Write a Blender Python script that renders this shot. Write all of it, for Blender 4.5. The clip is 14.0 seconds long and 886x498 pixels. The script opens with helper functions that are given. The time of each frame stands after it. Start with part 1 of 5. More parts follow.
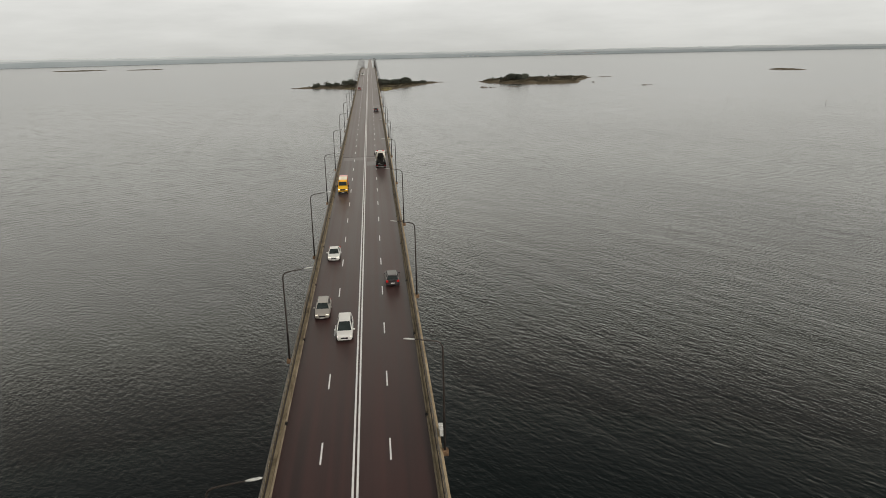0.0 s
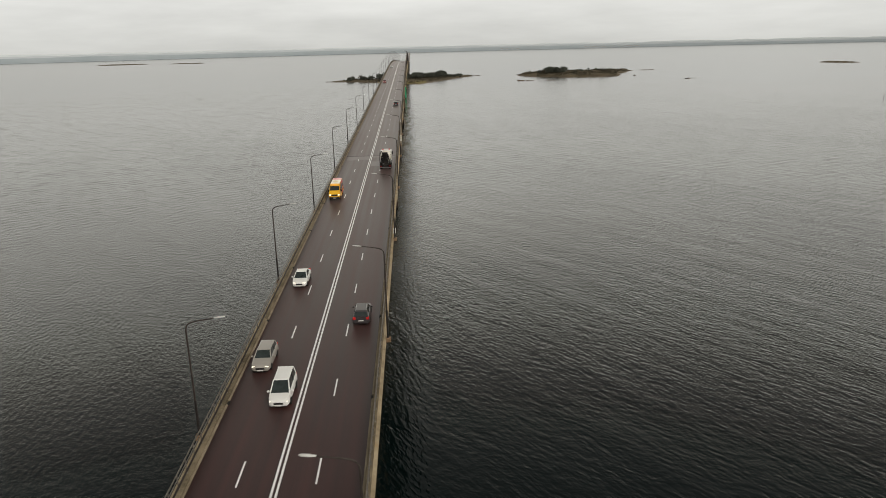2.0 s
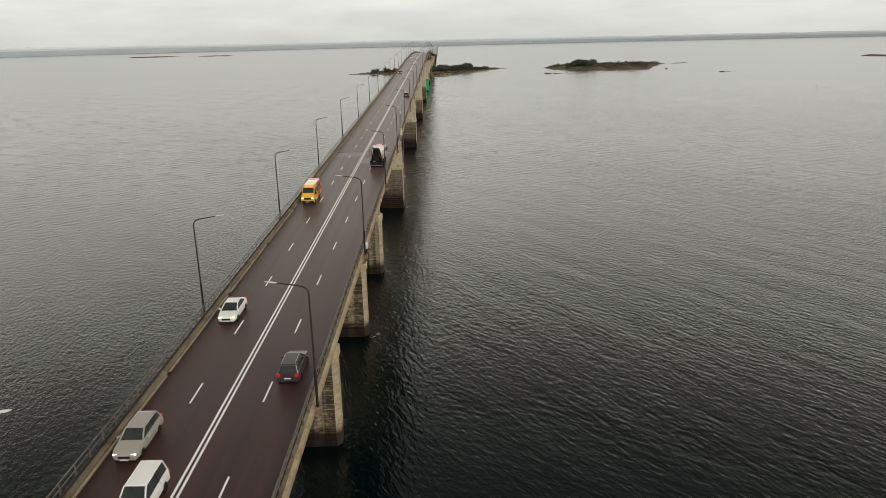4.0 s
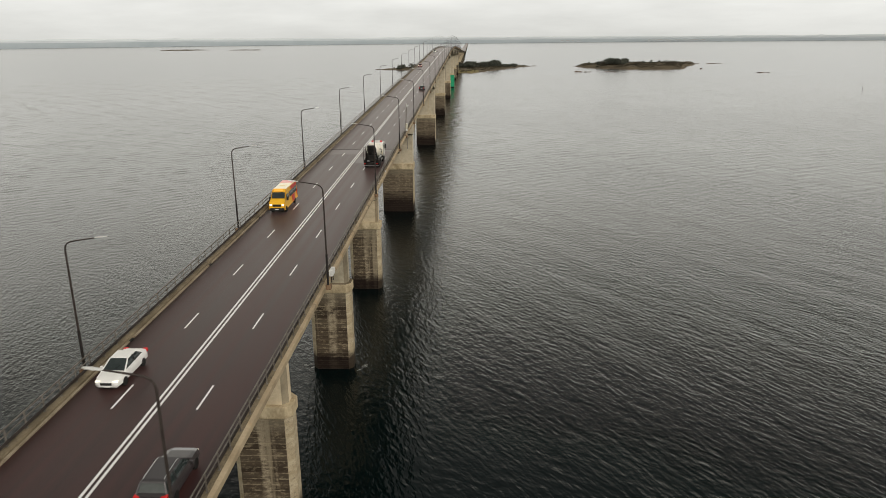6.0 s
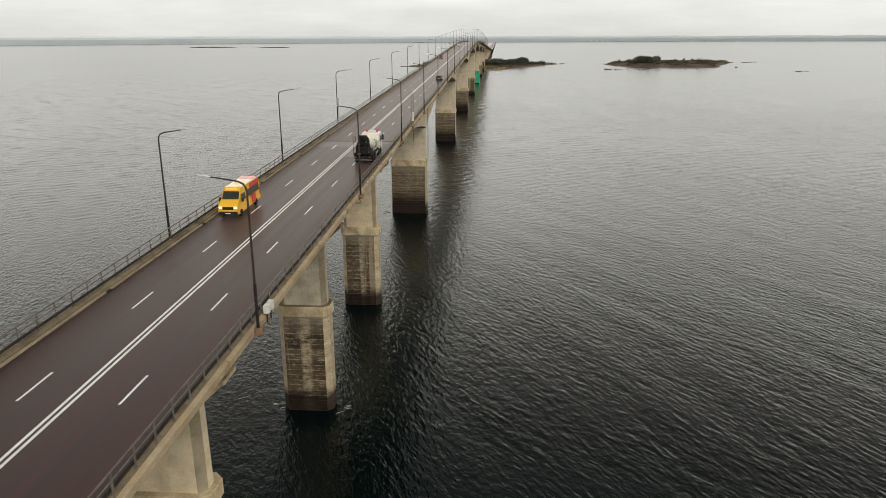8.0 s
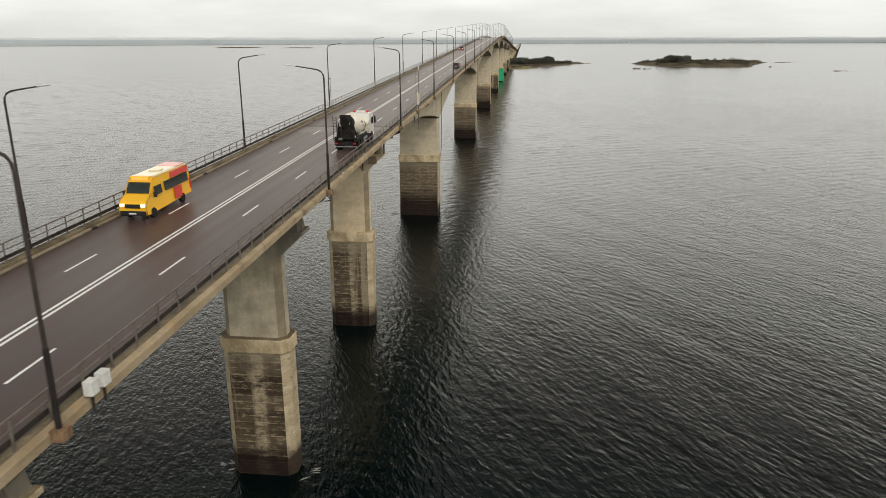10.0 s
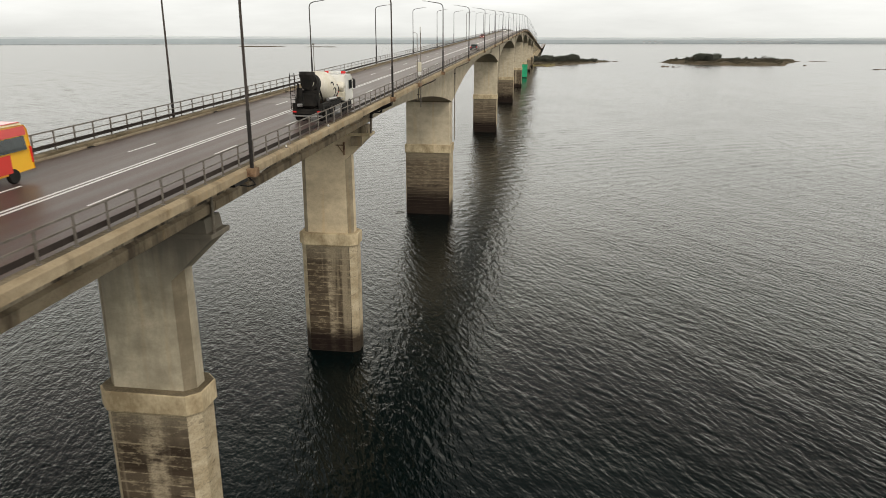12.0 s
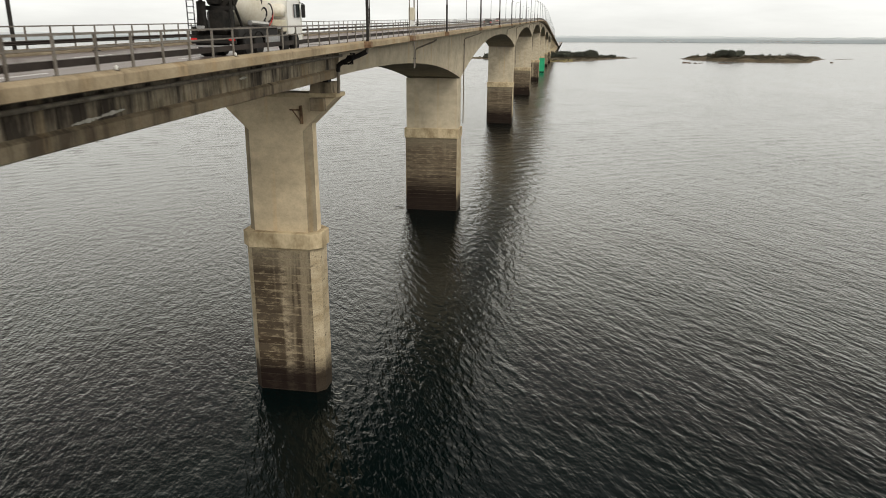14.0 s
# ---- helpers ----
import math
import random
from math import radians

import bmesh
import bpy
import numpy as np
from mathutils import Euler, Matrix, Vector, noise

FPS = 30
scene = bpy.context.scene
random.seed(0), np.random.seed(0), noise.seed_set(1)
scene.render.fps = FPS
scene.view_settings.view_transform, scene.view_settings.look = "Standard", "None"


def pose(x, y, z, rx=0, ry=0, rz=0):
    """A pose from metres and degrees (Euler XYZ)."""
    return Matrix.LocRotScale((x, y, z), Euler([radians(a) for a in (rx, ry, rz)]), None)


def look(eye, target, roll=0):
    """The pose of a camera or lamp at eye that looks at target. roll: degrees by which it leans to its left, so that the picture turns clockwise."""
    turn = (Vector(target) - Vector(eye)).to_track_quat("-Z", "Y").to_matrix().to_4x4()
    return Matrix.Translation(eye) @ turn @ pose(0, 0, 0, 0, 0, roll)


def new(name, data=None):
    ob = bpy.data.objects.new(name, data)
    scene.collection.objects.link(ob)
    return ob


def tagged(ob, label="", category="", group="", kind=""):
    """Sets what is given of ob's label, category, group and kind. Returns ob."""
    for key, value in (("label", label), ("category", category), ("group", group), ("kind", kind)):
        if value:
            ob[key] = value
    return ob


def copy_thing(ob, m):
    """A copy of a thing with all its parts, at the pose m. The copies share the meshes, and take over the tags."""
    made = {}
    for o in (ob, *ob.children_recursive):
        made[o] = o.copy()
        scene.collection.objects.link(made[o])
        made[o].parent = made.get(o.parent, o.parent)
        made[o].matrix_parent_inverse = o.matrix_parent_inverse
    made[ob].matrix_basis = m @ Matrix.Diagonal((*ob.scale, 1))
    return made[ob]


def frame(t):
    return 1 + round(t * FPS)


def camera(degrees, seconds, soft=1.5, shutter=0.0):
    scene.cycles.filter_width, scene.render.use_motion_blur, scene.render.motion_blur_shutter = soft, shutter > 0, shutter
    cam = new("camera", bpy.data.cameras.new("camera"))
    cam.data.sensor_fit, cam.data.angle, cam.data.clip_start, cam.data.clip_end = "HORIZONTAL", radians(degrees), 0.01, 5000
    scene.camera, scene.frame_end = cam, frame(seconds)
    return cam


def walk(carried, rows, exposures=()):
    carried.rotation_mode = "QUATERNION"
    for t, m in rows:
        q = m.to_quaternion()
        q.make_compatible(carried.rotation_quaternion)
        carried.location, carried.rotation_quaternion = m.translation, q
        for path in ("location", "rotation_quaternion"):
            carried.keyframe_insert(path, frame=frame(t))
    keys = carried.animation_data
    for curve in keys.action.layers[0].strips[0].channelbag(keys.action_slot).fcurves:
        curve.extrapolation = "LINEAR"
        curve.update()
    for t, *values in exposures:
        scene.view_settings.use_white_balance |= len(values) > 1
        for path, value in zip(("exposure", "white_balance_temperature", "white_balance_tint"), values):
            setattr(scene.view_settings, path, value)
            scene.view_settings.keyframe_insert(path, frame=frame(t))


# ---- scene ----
# ---------------- camera and flight ----------------
cam = camera(64.0, 14.0, soft=0.7, shutter=0.35)
PATH = [  # seconds, x, y, z, yaw, pitch, roll
    (0.0, 2.604, -190.868, 54.203, -5.659, -15.648, 1.175),
    (0.7, 5.233, -184.201, 53.639, -4.560, -15.783, 1.251),
    (1.5, 8.408, -176.737, 53.027, -3.249, -15.951, 1.251),
    (2.2, 11.035, -170.381, 52.468, -2.292, -16.109, 1.330),
    (3.0, 13.717, -162.413, 51.384, -1.371, -16.295, 1.356),
    (5.3, 19.192, -139.459, 48.375, 1.250, -16.631, 0.760),
    (6.0, 20.034, -132.082, 47.178, 2.099, -16.629, 0.439),
    (7.0, 21.110, -121.757, 45.164, 3.251, -16.653, 0.311),
    (8.0, 21.838, -111.494, 43.018, 4.279, -16.669, 0.195),
    (10.3, 22.276, -87.725, 37.253, 6.529, -16.504, 0.048),
    (11.0, 22.290, -80.790, 35.407, 7.202, -16.472, -0.103),
    (11.7, 22.103, -73.745, 33.629, 7.851, -16.465, -0.095),
    (12.5, 21.641, -65.536, 31.456, 8.487, -16.494, -0.044),
    (13.2, 21.311, -58.701, 29.700, 9.003, -16.552, -0.147),
    (14.0, 20.619, -51.175, 27.670, 9.347, -16.580, -0.348),
]
walk(cam, [(t, pose(x, y, z, 90 + p, r, w)) for t, x, y, z, w, p, r in PATH],
     exposures=[(0, -0.26), (3, -0.15), (6, -0.02), (8, 0.04), (11, 0.14), (14, 0.24)])

# ---------------- sky and light ----------------
SUN_EL, SUN_AZ = 46.0, 142.0
world = bpy.data.worlds.new("overcast_sky")
scene.world = world
world.use_nodes = True
wn, wl = world.node_tree.nodes, world.node_tree.links
bg = wn["Background"]
sky = wn.new("ShaderNodeTexSky")
sky.sky_type = "NISHITA"
sky.sun_disc = False
sky.sun_elevation, sky.sun_rotation = radians(SUN_EL), radians(SUN_AZ)
sky.dust_density, sky.air_density = 4.0, 1.0
grey = wn.new("ShaderNodeHueSaturation")
grey.inputs["Saturation"].default_value = 0.10
wl.new(sky.outputs["Color"], grey.inputs["Color"])
wc = wn.new("ShaderNodeTexCoord")
wm = wn.new("ShaderNodeMapping")
wm.inputs["Scale"].default_value = (1.6, 1.6, 9.0)
wl.new(wc.outputs["Generated"], wm.inputs["Vector"])
cloud = wn.new("ShaderNodeTexNoise")
cloud.inputs["Scale"].default_value = 2.2
cloud.inputs["Detail"].default_value = 7.0
cloud.inputs["Roughness"].default_value = 0.55
wl.new(wm.outputs["Vector"], cloud.inputs["Vector"])
ramp = wn.new("ShaderNodeValToRGB")
ramp.color_ramp.elements[0].position, ramp.color_ramp.elements[0].color = 0.32, (5.60, 5.60, 5.36, 1)
ramp.color_ramp.elements[1].position, ramp.color_ramp.elements[1].color = 0.66, (7.13, 7.13, 6.84, 1)
wl.new(cloud.outputs["Fac"], ramp.inputs["Fac"])
veil = wn.new("ShaderNodeMix")
veil.data_type = "RGBA"
veil.inputs["Factor"].default_value = 0.86
wl.new(grey.outputs["Color"], veil.inputs["A"])
wl.new(ramp.outputs["Color"], veil.inputs["B"])
# darker overhead, and a bright band added above the view to light the water
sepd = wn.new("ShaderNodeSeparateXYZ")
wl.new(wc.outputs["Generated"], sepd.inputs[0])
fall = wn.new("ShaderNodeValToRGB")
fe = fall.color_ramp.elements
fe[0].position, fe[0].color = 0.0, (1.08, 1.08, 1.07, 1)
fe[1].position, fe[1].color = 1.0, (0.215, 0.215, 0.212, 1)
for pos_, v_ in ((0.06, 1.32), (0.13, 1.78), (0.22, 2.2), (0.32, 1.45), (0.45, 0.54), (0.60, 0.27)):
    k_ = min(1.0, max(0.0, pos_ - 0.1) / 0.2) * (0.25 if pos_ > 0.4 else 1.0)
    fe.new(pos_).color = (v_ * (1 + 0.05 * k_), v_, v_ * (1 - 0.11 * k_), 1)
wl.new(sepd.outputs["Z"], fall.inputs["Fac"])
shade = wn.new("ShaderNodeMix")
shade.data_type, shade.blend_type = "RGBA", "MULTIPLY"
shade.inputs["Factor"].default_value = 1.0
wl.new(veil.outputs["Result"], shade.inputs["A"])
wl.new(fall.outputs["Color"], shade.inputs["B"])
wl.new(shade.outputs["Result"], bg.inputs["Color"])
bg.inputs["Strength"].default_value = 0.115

sun = new("sun", bpy.data.lights.new("sun", "SUN"))
sun.data.energy, sun.data.angle, sun.data.color = 1.9, radians(30), (1.0, 0.93, 0.83)
_e, _a = radians(SUN_EL), radians(SUN_AZ)
sun.matrix_world = look((300 * math.sin(_a) * math.cos(_e), 300 * math.cos(_a) * math.cos(_e), 300 * math.sin(_e)), (0, 0, 0))

# ---------------- materials ----------------
def material(name, a, b, rough=0.8, metal=0.0, scale=1.2, fine=14.0, bump=0.0, stretch=(1, 1, 1), spread=0.25, spec=0.22, rough_b=None, coat=0.0, vary=0.0, mixf=0.35):
    """Two tones mixed by a broad and a fine noise, with fine relief."""
    m = bpy.data.materials.new(name)
    m.use_nodes = True
    n, l = m.node_tree.nodes, m.node_tree.links
    p = n["Principled BSDF"]
    tc = n.new("ShaderNodeTexCoord")
    mp = n.new("ShaderNodeMapping")
    mp.inputs["Scale"].default_value = stretch
    info = n.new("ShaderNodeObjectInfo")
    sh = n.new("ShaderNodeMath")
    sh.operation = "MULTIPLY"
    sh.inputs[1].default_value = 37.0
    l.new(info.outputs["Random"], sh.inputs[0])
    l.new(sh.outputs[0], mp.inputs["Location"])
    l.new(tc.outputs["Object"], mp.inputs["Vector"])
    big, small = n.new("ShaderNodeTexNoise"), n.new("ShaderNodeTexNoise")
    for t, sc, de in ((big, scale, 5), (small, fine, 4)):
        t.inputs["Scale"].default_value, t.inputs["Detail"].default_value = sc, de
        l.new(mp.outputs["Vector"], t.inputs["Vector"])
    mixv = n.new("ShaderNodeMix")
    mixv.inputs["Factor"].default_value = mixf
    l.new(big.outputs["Fac"], mixv.inputs["A"])
    l.new(small.outputs["Fac"], mixv.inputs["B"])
    r = n.new("ShaderNodeValToRGB")
    e = r.color_ramp.elements
    e[0].position, e[0].color = 0.5 - spread / 2, (*a, 1)
    e[1].position, e[1].color = 0.5 + spread / 2, (*b, 1)
    l.new(mixv.outputs["Result"], r.inputs["Fac"])
    if vary:
        hv = n.new("ShaderNodeHueSaturation")
        mv = n.new("ShaderNodeMapRange")
        mv.inputs["To Min"].default_value, mv.inputs["To Max"].default_value = 1 - vary, 1 + vary
        l.new(info.outputs["Random"], mv.inputs["Value"])
        l.new(mv.outputs["Result"], hv.inputs["Value"])
        l.new(r.outputs["Color"], hv.inputs["Color"])
        l.new(hv.outputs["Color"], p.inputs["Base Color"])
    else:
        l.new(r.outputs["Color"], p.inputs["Base Color"])
    p.inputs["Roughness"].default_value, p.inputs["Metallic"].default_value = rough, metal
    p.inputs["Specular IOR Level"].default_value = spec
    p.inputs["Coat Weight"].default_value = coat
    p.inputs["Coat Roughness"].default_value = 0.06
    if rough_b is not None:
        mr = n.new("ShaderNodeMapRange")
        mr.inputs["To Min"].default_value, mr.inputs["To Max"].default_value = rough, rough_b
        mr.inputs["From Min"].default_value, mr.inputs["From Max"].default_value = 0.35, 0.65
        l.new(big.outputs["Fac"], mr.inputs["Value"])
        l.new(mr.outputs["Result"], p.inputs["Roughness"])
    if bump:
        bp = n.new("ShaderNodeBump")
        bp.inputs["Distance"].default_value = bump
        l.new(small.outputs["Fac"], bp.inputs["Height"])
        l.new(bp.outputs["Normal"], p.inputs["Normal"])
    return m


def math_node(n, l, op, a, b=None):
    k = n.new("ShaderNodeMath")
    k.operation = op
    if op == "MULTIPLY_ADD":
        k.inputs[2].default_value = -1.0
    for i, v in enumerate((a, b)):
        if v is None:
            continue
        if isinstance(v, (int, float)):
            k.inputs[i].default_value = v
        else:
            l.new(v, k.inputs[i])
    return k.outputs[0]


def noise_of(n, l, vec, scale, stretch=(1, 1, 1), turn=0.0, detail=4.0, rough=0.5):
    mp = n.new("ShaderNodeMapping")
    mp.vector_type = "POINT"
    rot = n.new("ShaderNodeVectorRotate")
    rot.rotation_type = "Z_AXIS"
    rot.inputs["Angle"].default_value = radians(turn)
    l.new(vec, rot.inputs["Vector"])
    mp.inputs["Scale"].default_value = stretch
    l.new(rot.outputs["Vector"], mp.inputs["Vector"])
    t = n.new("ShaderNodeTexNoise")
    t.inputs["Scale"].default_value, t.inputs["Detail"].default_value, t.inputs["Roughness"].default_value = scale, detail, rough
    l.new(mp.outputs["Vector"], t.inputs["Vector"])
    return t.outputs["Fac"]


def water_material():
    """Wind-rippled sea: long low crests with shorter chop over them."""
    m = bpy.data.materials.new("sea_water")
    m.use_nodes = True
    n, l = m.node_tree.nodes, m.node_tree.links
    p = n["Principled BSDF"]
    pos = n.new("ShaderNodeNewGeometry").outputs["Position"]
    def ridge(v):
        """Sharper crests than troughs."""
        return math_node(n, l, "SUBTRACT", 1.0, math_node(n, l, "ABSOLUTE", math_node(n, l, "MULTIPLY_ADD", v, 2.0)))

    def scaled(v, k):
        return math_node(n, l, "MULTIPLY", v, k)
    swell = noise_of(n, l, pos, 0.12, (1.0, 0.2, 1), -29, 2)
    wave = noise_of(n, l, pos, 0.52, (1.0, 0.32, 1), -35, 2, 0.5)
    chop = noise_of(n, l, pos, 1.6, (1.0, 0.42, 1), -24, 2, 0.55)
    fine = noise_of(n, l, pos, 4.4, (1.0, 0.5, 1), -42, 2, 0.55)
    gust = noise_of(n, l, pos, 0.012, (1.0, 0.4, 1), -29, 4)
    # the piers break the longer waves: on their sheltered side only fine ripples are left
    sep = n.new("ShaderNodeSeparateXYZ")
    l.new(pos, sep.inputs[0])

    def by_lee(v0, v1):
        k = n.new("ShaderNodeMapRange")
        k.interpolation_type = "SMOOTHSTEP"
        for sock, v in zip(("From Min", "From Max", "To Min", "To Max"), (9.0, -9.0, v0, v1)):
            k.inputs[sock].default_value = v
        l.new(sep.outputs["X"], k.inputs["Value"])
        return k.outputs["Result"]
    h = math_node(n, l, "ADD", scaled(swell, 0.20), math_node(n, l, "MULTIPLY", ridge(wave), by_lee(0.080, 0.045)))
    h = math_node(n, l, "ADD", h, math_node(n, l, "MULTIPLY", chop, by_lee(0.105, 0.115)))
    h = math_node(n, l, "ADD", h, math_node(n, l, "MULTIPLY", fine, by_lee(0.023, 0.052)))
    away = n.new("ShaderNodeVectorMath")
    away.operation = "DISTANCE"
    away.inputs[1].default_value = (40, 0, 0)
    l.new(pos, away.inputs[0])

    def by_distance(d0, d1, v0, v1):
        k = n.new("ShaderNodeMapRange")
        k.interpolation_type = "SMOOTHSTEP"
        for sock, v in zip(("From Min", "From Max", "To Min", "To Max"), (d0, d1, v0, v1)):
            k.inputs[sock].default_value = v
        l.new(away.outputs["Value"], k.inputs["Value"])
        return k.outputs["Result"]

    def along(y0, y1, v0, v1):
        k = n.new("ShaderNodeMapRange")
        k.interpolation_type = "SMOOTHSTEP"
        for sock, v in zip(("From Min", "From Max", "To Min", "To Max"), (y0, y1, v0, v1)):
            k.inputs[sock].default_value = v
        l.new(sep.outputs["Y"], k.inputs["Value"])
        return k.outputs["Result"]
    g = n.new("ShaderNodeMapRange")
    g.inputs["From Min"].default_value, g.inputs["From Max"].default_value = 0.3, 0.7
    g.inputs["To Min"].default_value, g.inputs["To Max"].default_value = 0.65, 1.0
    l.new(gust, g.inputs["Value"])
    bp = n.new("ShaderNodeBump")
    bp.inputs["Distance"].default_value = 1.0
    l.new(math_node(n, l, "MULTIPLY", math_node(n, l, "MULTIPLY", g.outputs["Result"], along(-125, -25, 0.60, 1.12)), by_distance(250, 900, 1.2, 0.38)), bp.inputs["Strength"])
    l.new(h, bp.inputs["Height"])
    l.new(bp.outputs["Normal"], p.inputs["Normal"])
    l.new(math_node(n, l, "ADD", by_distance(150, 800, 0.035, 0.07), math_node(n, l, "ADD", by_lee(0.0, 0.03), along(-75, -5, 0.0, 0.11))), p.inputs["Roughness"])
    p.inputs["Base Color"].default_value = (0.0007, 0.0038, 0.0040, 1)
    p.inputs["IOR"].default_value = 1.333
    return m


def pier_stone(name, pale, lime=1.0):
    """Old cast concrete: dark weathering, pale lime runs, brown weed at the waterline."""
    m = bpy.data.materials.new(name)
    m.use_nodes = True
    n, l = m.node_tree.nodes, m.node_tree.links
    p = n["Principled BSDF"]
    pos = n.new("ShaderNodeNewGeometry").outputs["Position"]
    sep = n.new("ShaderNodeSeparateXYZ")
    l.new(pos, sep.inputs[0])
    z = sep.outputs["Z"]
    blot = noise_of(n, l, pos, 0.5, (1, 1, 2.2), 0, 6, 0.65)
    run = noise_of(n, l, pos, 0.75, (1, 1, 0.05), 0, 3, 0.6)
    grain = noise_of(n, l, pos, 9.0, (1, 1, 1), 0, 4)
    course = noise_of(n, l, pos, 0.7, (0.25, 0.25, 2.4), 0, 4, 0.6)

    def ramp_of(v, lo, hi):
        k = n.new("ShaderNodeMapRange")
        k.inputs["From Min"].default_value, k.inputs["From Max"].default_value = lo, hi
        l.new(v, k.inputs["Value"])
        return k.outputs["Result"]

    def mix(f, a, b):
        k = n.new("ShaderNodeMix")
        k.data_type = "RGBA"
        for sock, v in (("Factor", f), ("A", a), ("B", b)):
            if isinstance(v, tuple):
                k.inputs[sock].default_value = (*v, 1)
            else:
                l.new(v, k.inputs[sock])
        return k.outputs["Result"]
    rnd = n.new("ShaderNodeObjectInfo").outputs["Random"]
    speck = noise_of(n, l, pos, 1.1, (1, 1, 2.6), 0, 7, 0.72)
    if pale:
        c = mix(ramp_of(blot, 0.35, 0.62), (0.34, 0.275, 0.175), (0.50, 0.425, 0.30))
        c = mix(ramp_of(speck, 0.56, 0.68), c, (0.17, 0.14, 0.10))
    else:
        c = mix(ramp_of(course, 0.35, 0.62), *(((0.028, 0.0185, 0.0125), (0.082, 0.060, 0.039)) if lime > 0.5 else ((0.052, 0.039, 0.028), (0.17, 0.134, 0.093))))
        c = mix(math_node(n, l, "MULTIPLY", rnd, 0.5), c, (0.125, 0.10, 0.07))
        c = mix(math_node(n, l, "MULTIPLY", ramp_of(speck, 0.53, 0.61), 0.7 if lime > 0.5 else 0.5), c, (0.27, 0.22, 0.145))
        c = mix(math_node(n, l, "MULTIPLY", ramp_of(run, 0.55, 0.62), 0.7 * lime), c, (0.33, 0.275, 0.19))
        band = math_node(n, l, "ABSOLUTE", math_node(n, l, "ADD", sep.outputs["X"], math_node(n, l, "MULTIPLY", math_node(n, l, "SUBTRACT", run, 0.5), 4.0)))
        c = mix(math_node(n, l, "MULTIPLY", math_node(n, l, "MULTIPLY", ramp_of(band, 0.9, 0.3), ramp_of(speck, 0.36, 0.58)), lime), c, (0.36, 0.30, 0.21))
    if not pale:
        rung = math_node(n, l, "FRACT", math_node(n, l, "MULTIPLY", math_node(n, l, "SUBTRACT", z, 0.08), 1 / 0.66))
        lip = math_node(n, l, "MULTIPLY", ramp_of(rung, 0.86, 0.93), ramp_of(speck, 0.42, 0.56))
        c = mix(math_node(n, l, "MULTIPLY", lip, 0.75 if lime > 0.5 else 0.6), c, (0.36, 0.30, 0.205))
        # rain-washed paler layers under the collar
        wash = math_node(n, l, "ADD", z, math_node(n, l, "MULTIPLY", run, 3.0))
        c = mix(math_node(n, l, "MULTIPLY", ramp_of(wash, 11.4, 13.0), 0.45), c, (0.27, 0.23, 0.165))
    c = mix(math_node(n, l, "MULTIPLY", ramp_of(grain, 0.45, 0.7), 0.35), c, (0.06, 0.048, 0.035))
    edge = math_node(n, l, "ADD", z, math_node(n, l, "MULTIPLY", blot, -3.0))
    c = mix(math_node(n, l, "MULTIPLY", ramp_of(edge, 1.7 if lime > 0.5 else 5.0, 0.2 if lime > 0.5 else 1.5), 0.93), c, (0.010, 0.0055, 0.0045))
    l.new(c, p.inputs["Base Color"])
    p.inputs["Roughness"].default_value = 0.85
    p.inputs["Specular IOR Level"].default_value = 0.12
    bp = n.new("ShaderNodeBump")
    bp.inputs["Distance"].default_value = 0.02
    l.new(grain, bp.inputs["Height"])
    l.new(bp.outputs["Normal"], p.inputs["Normal"])
    return m


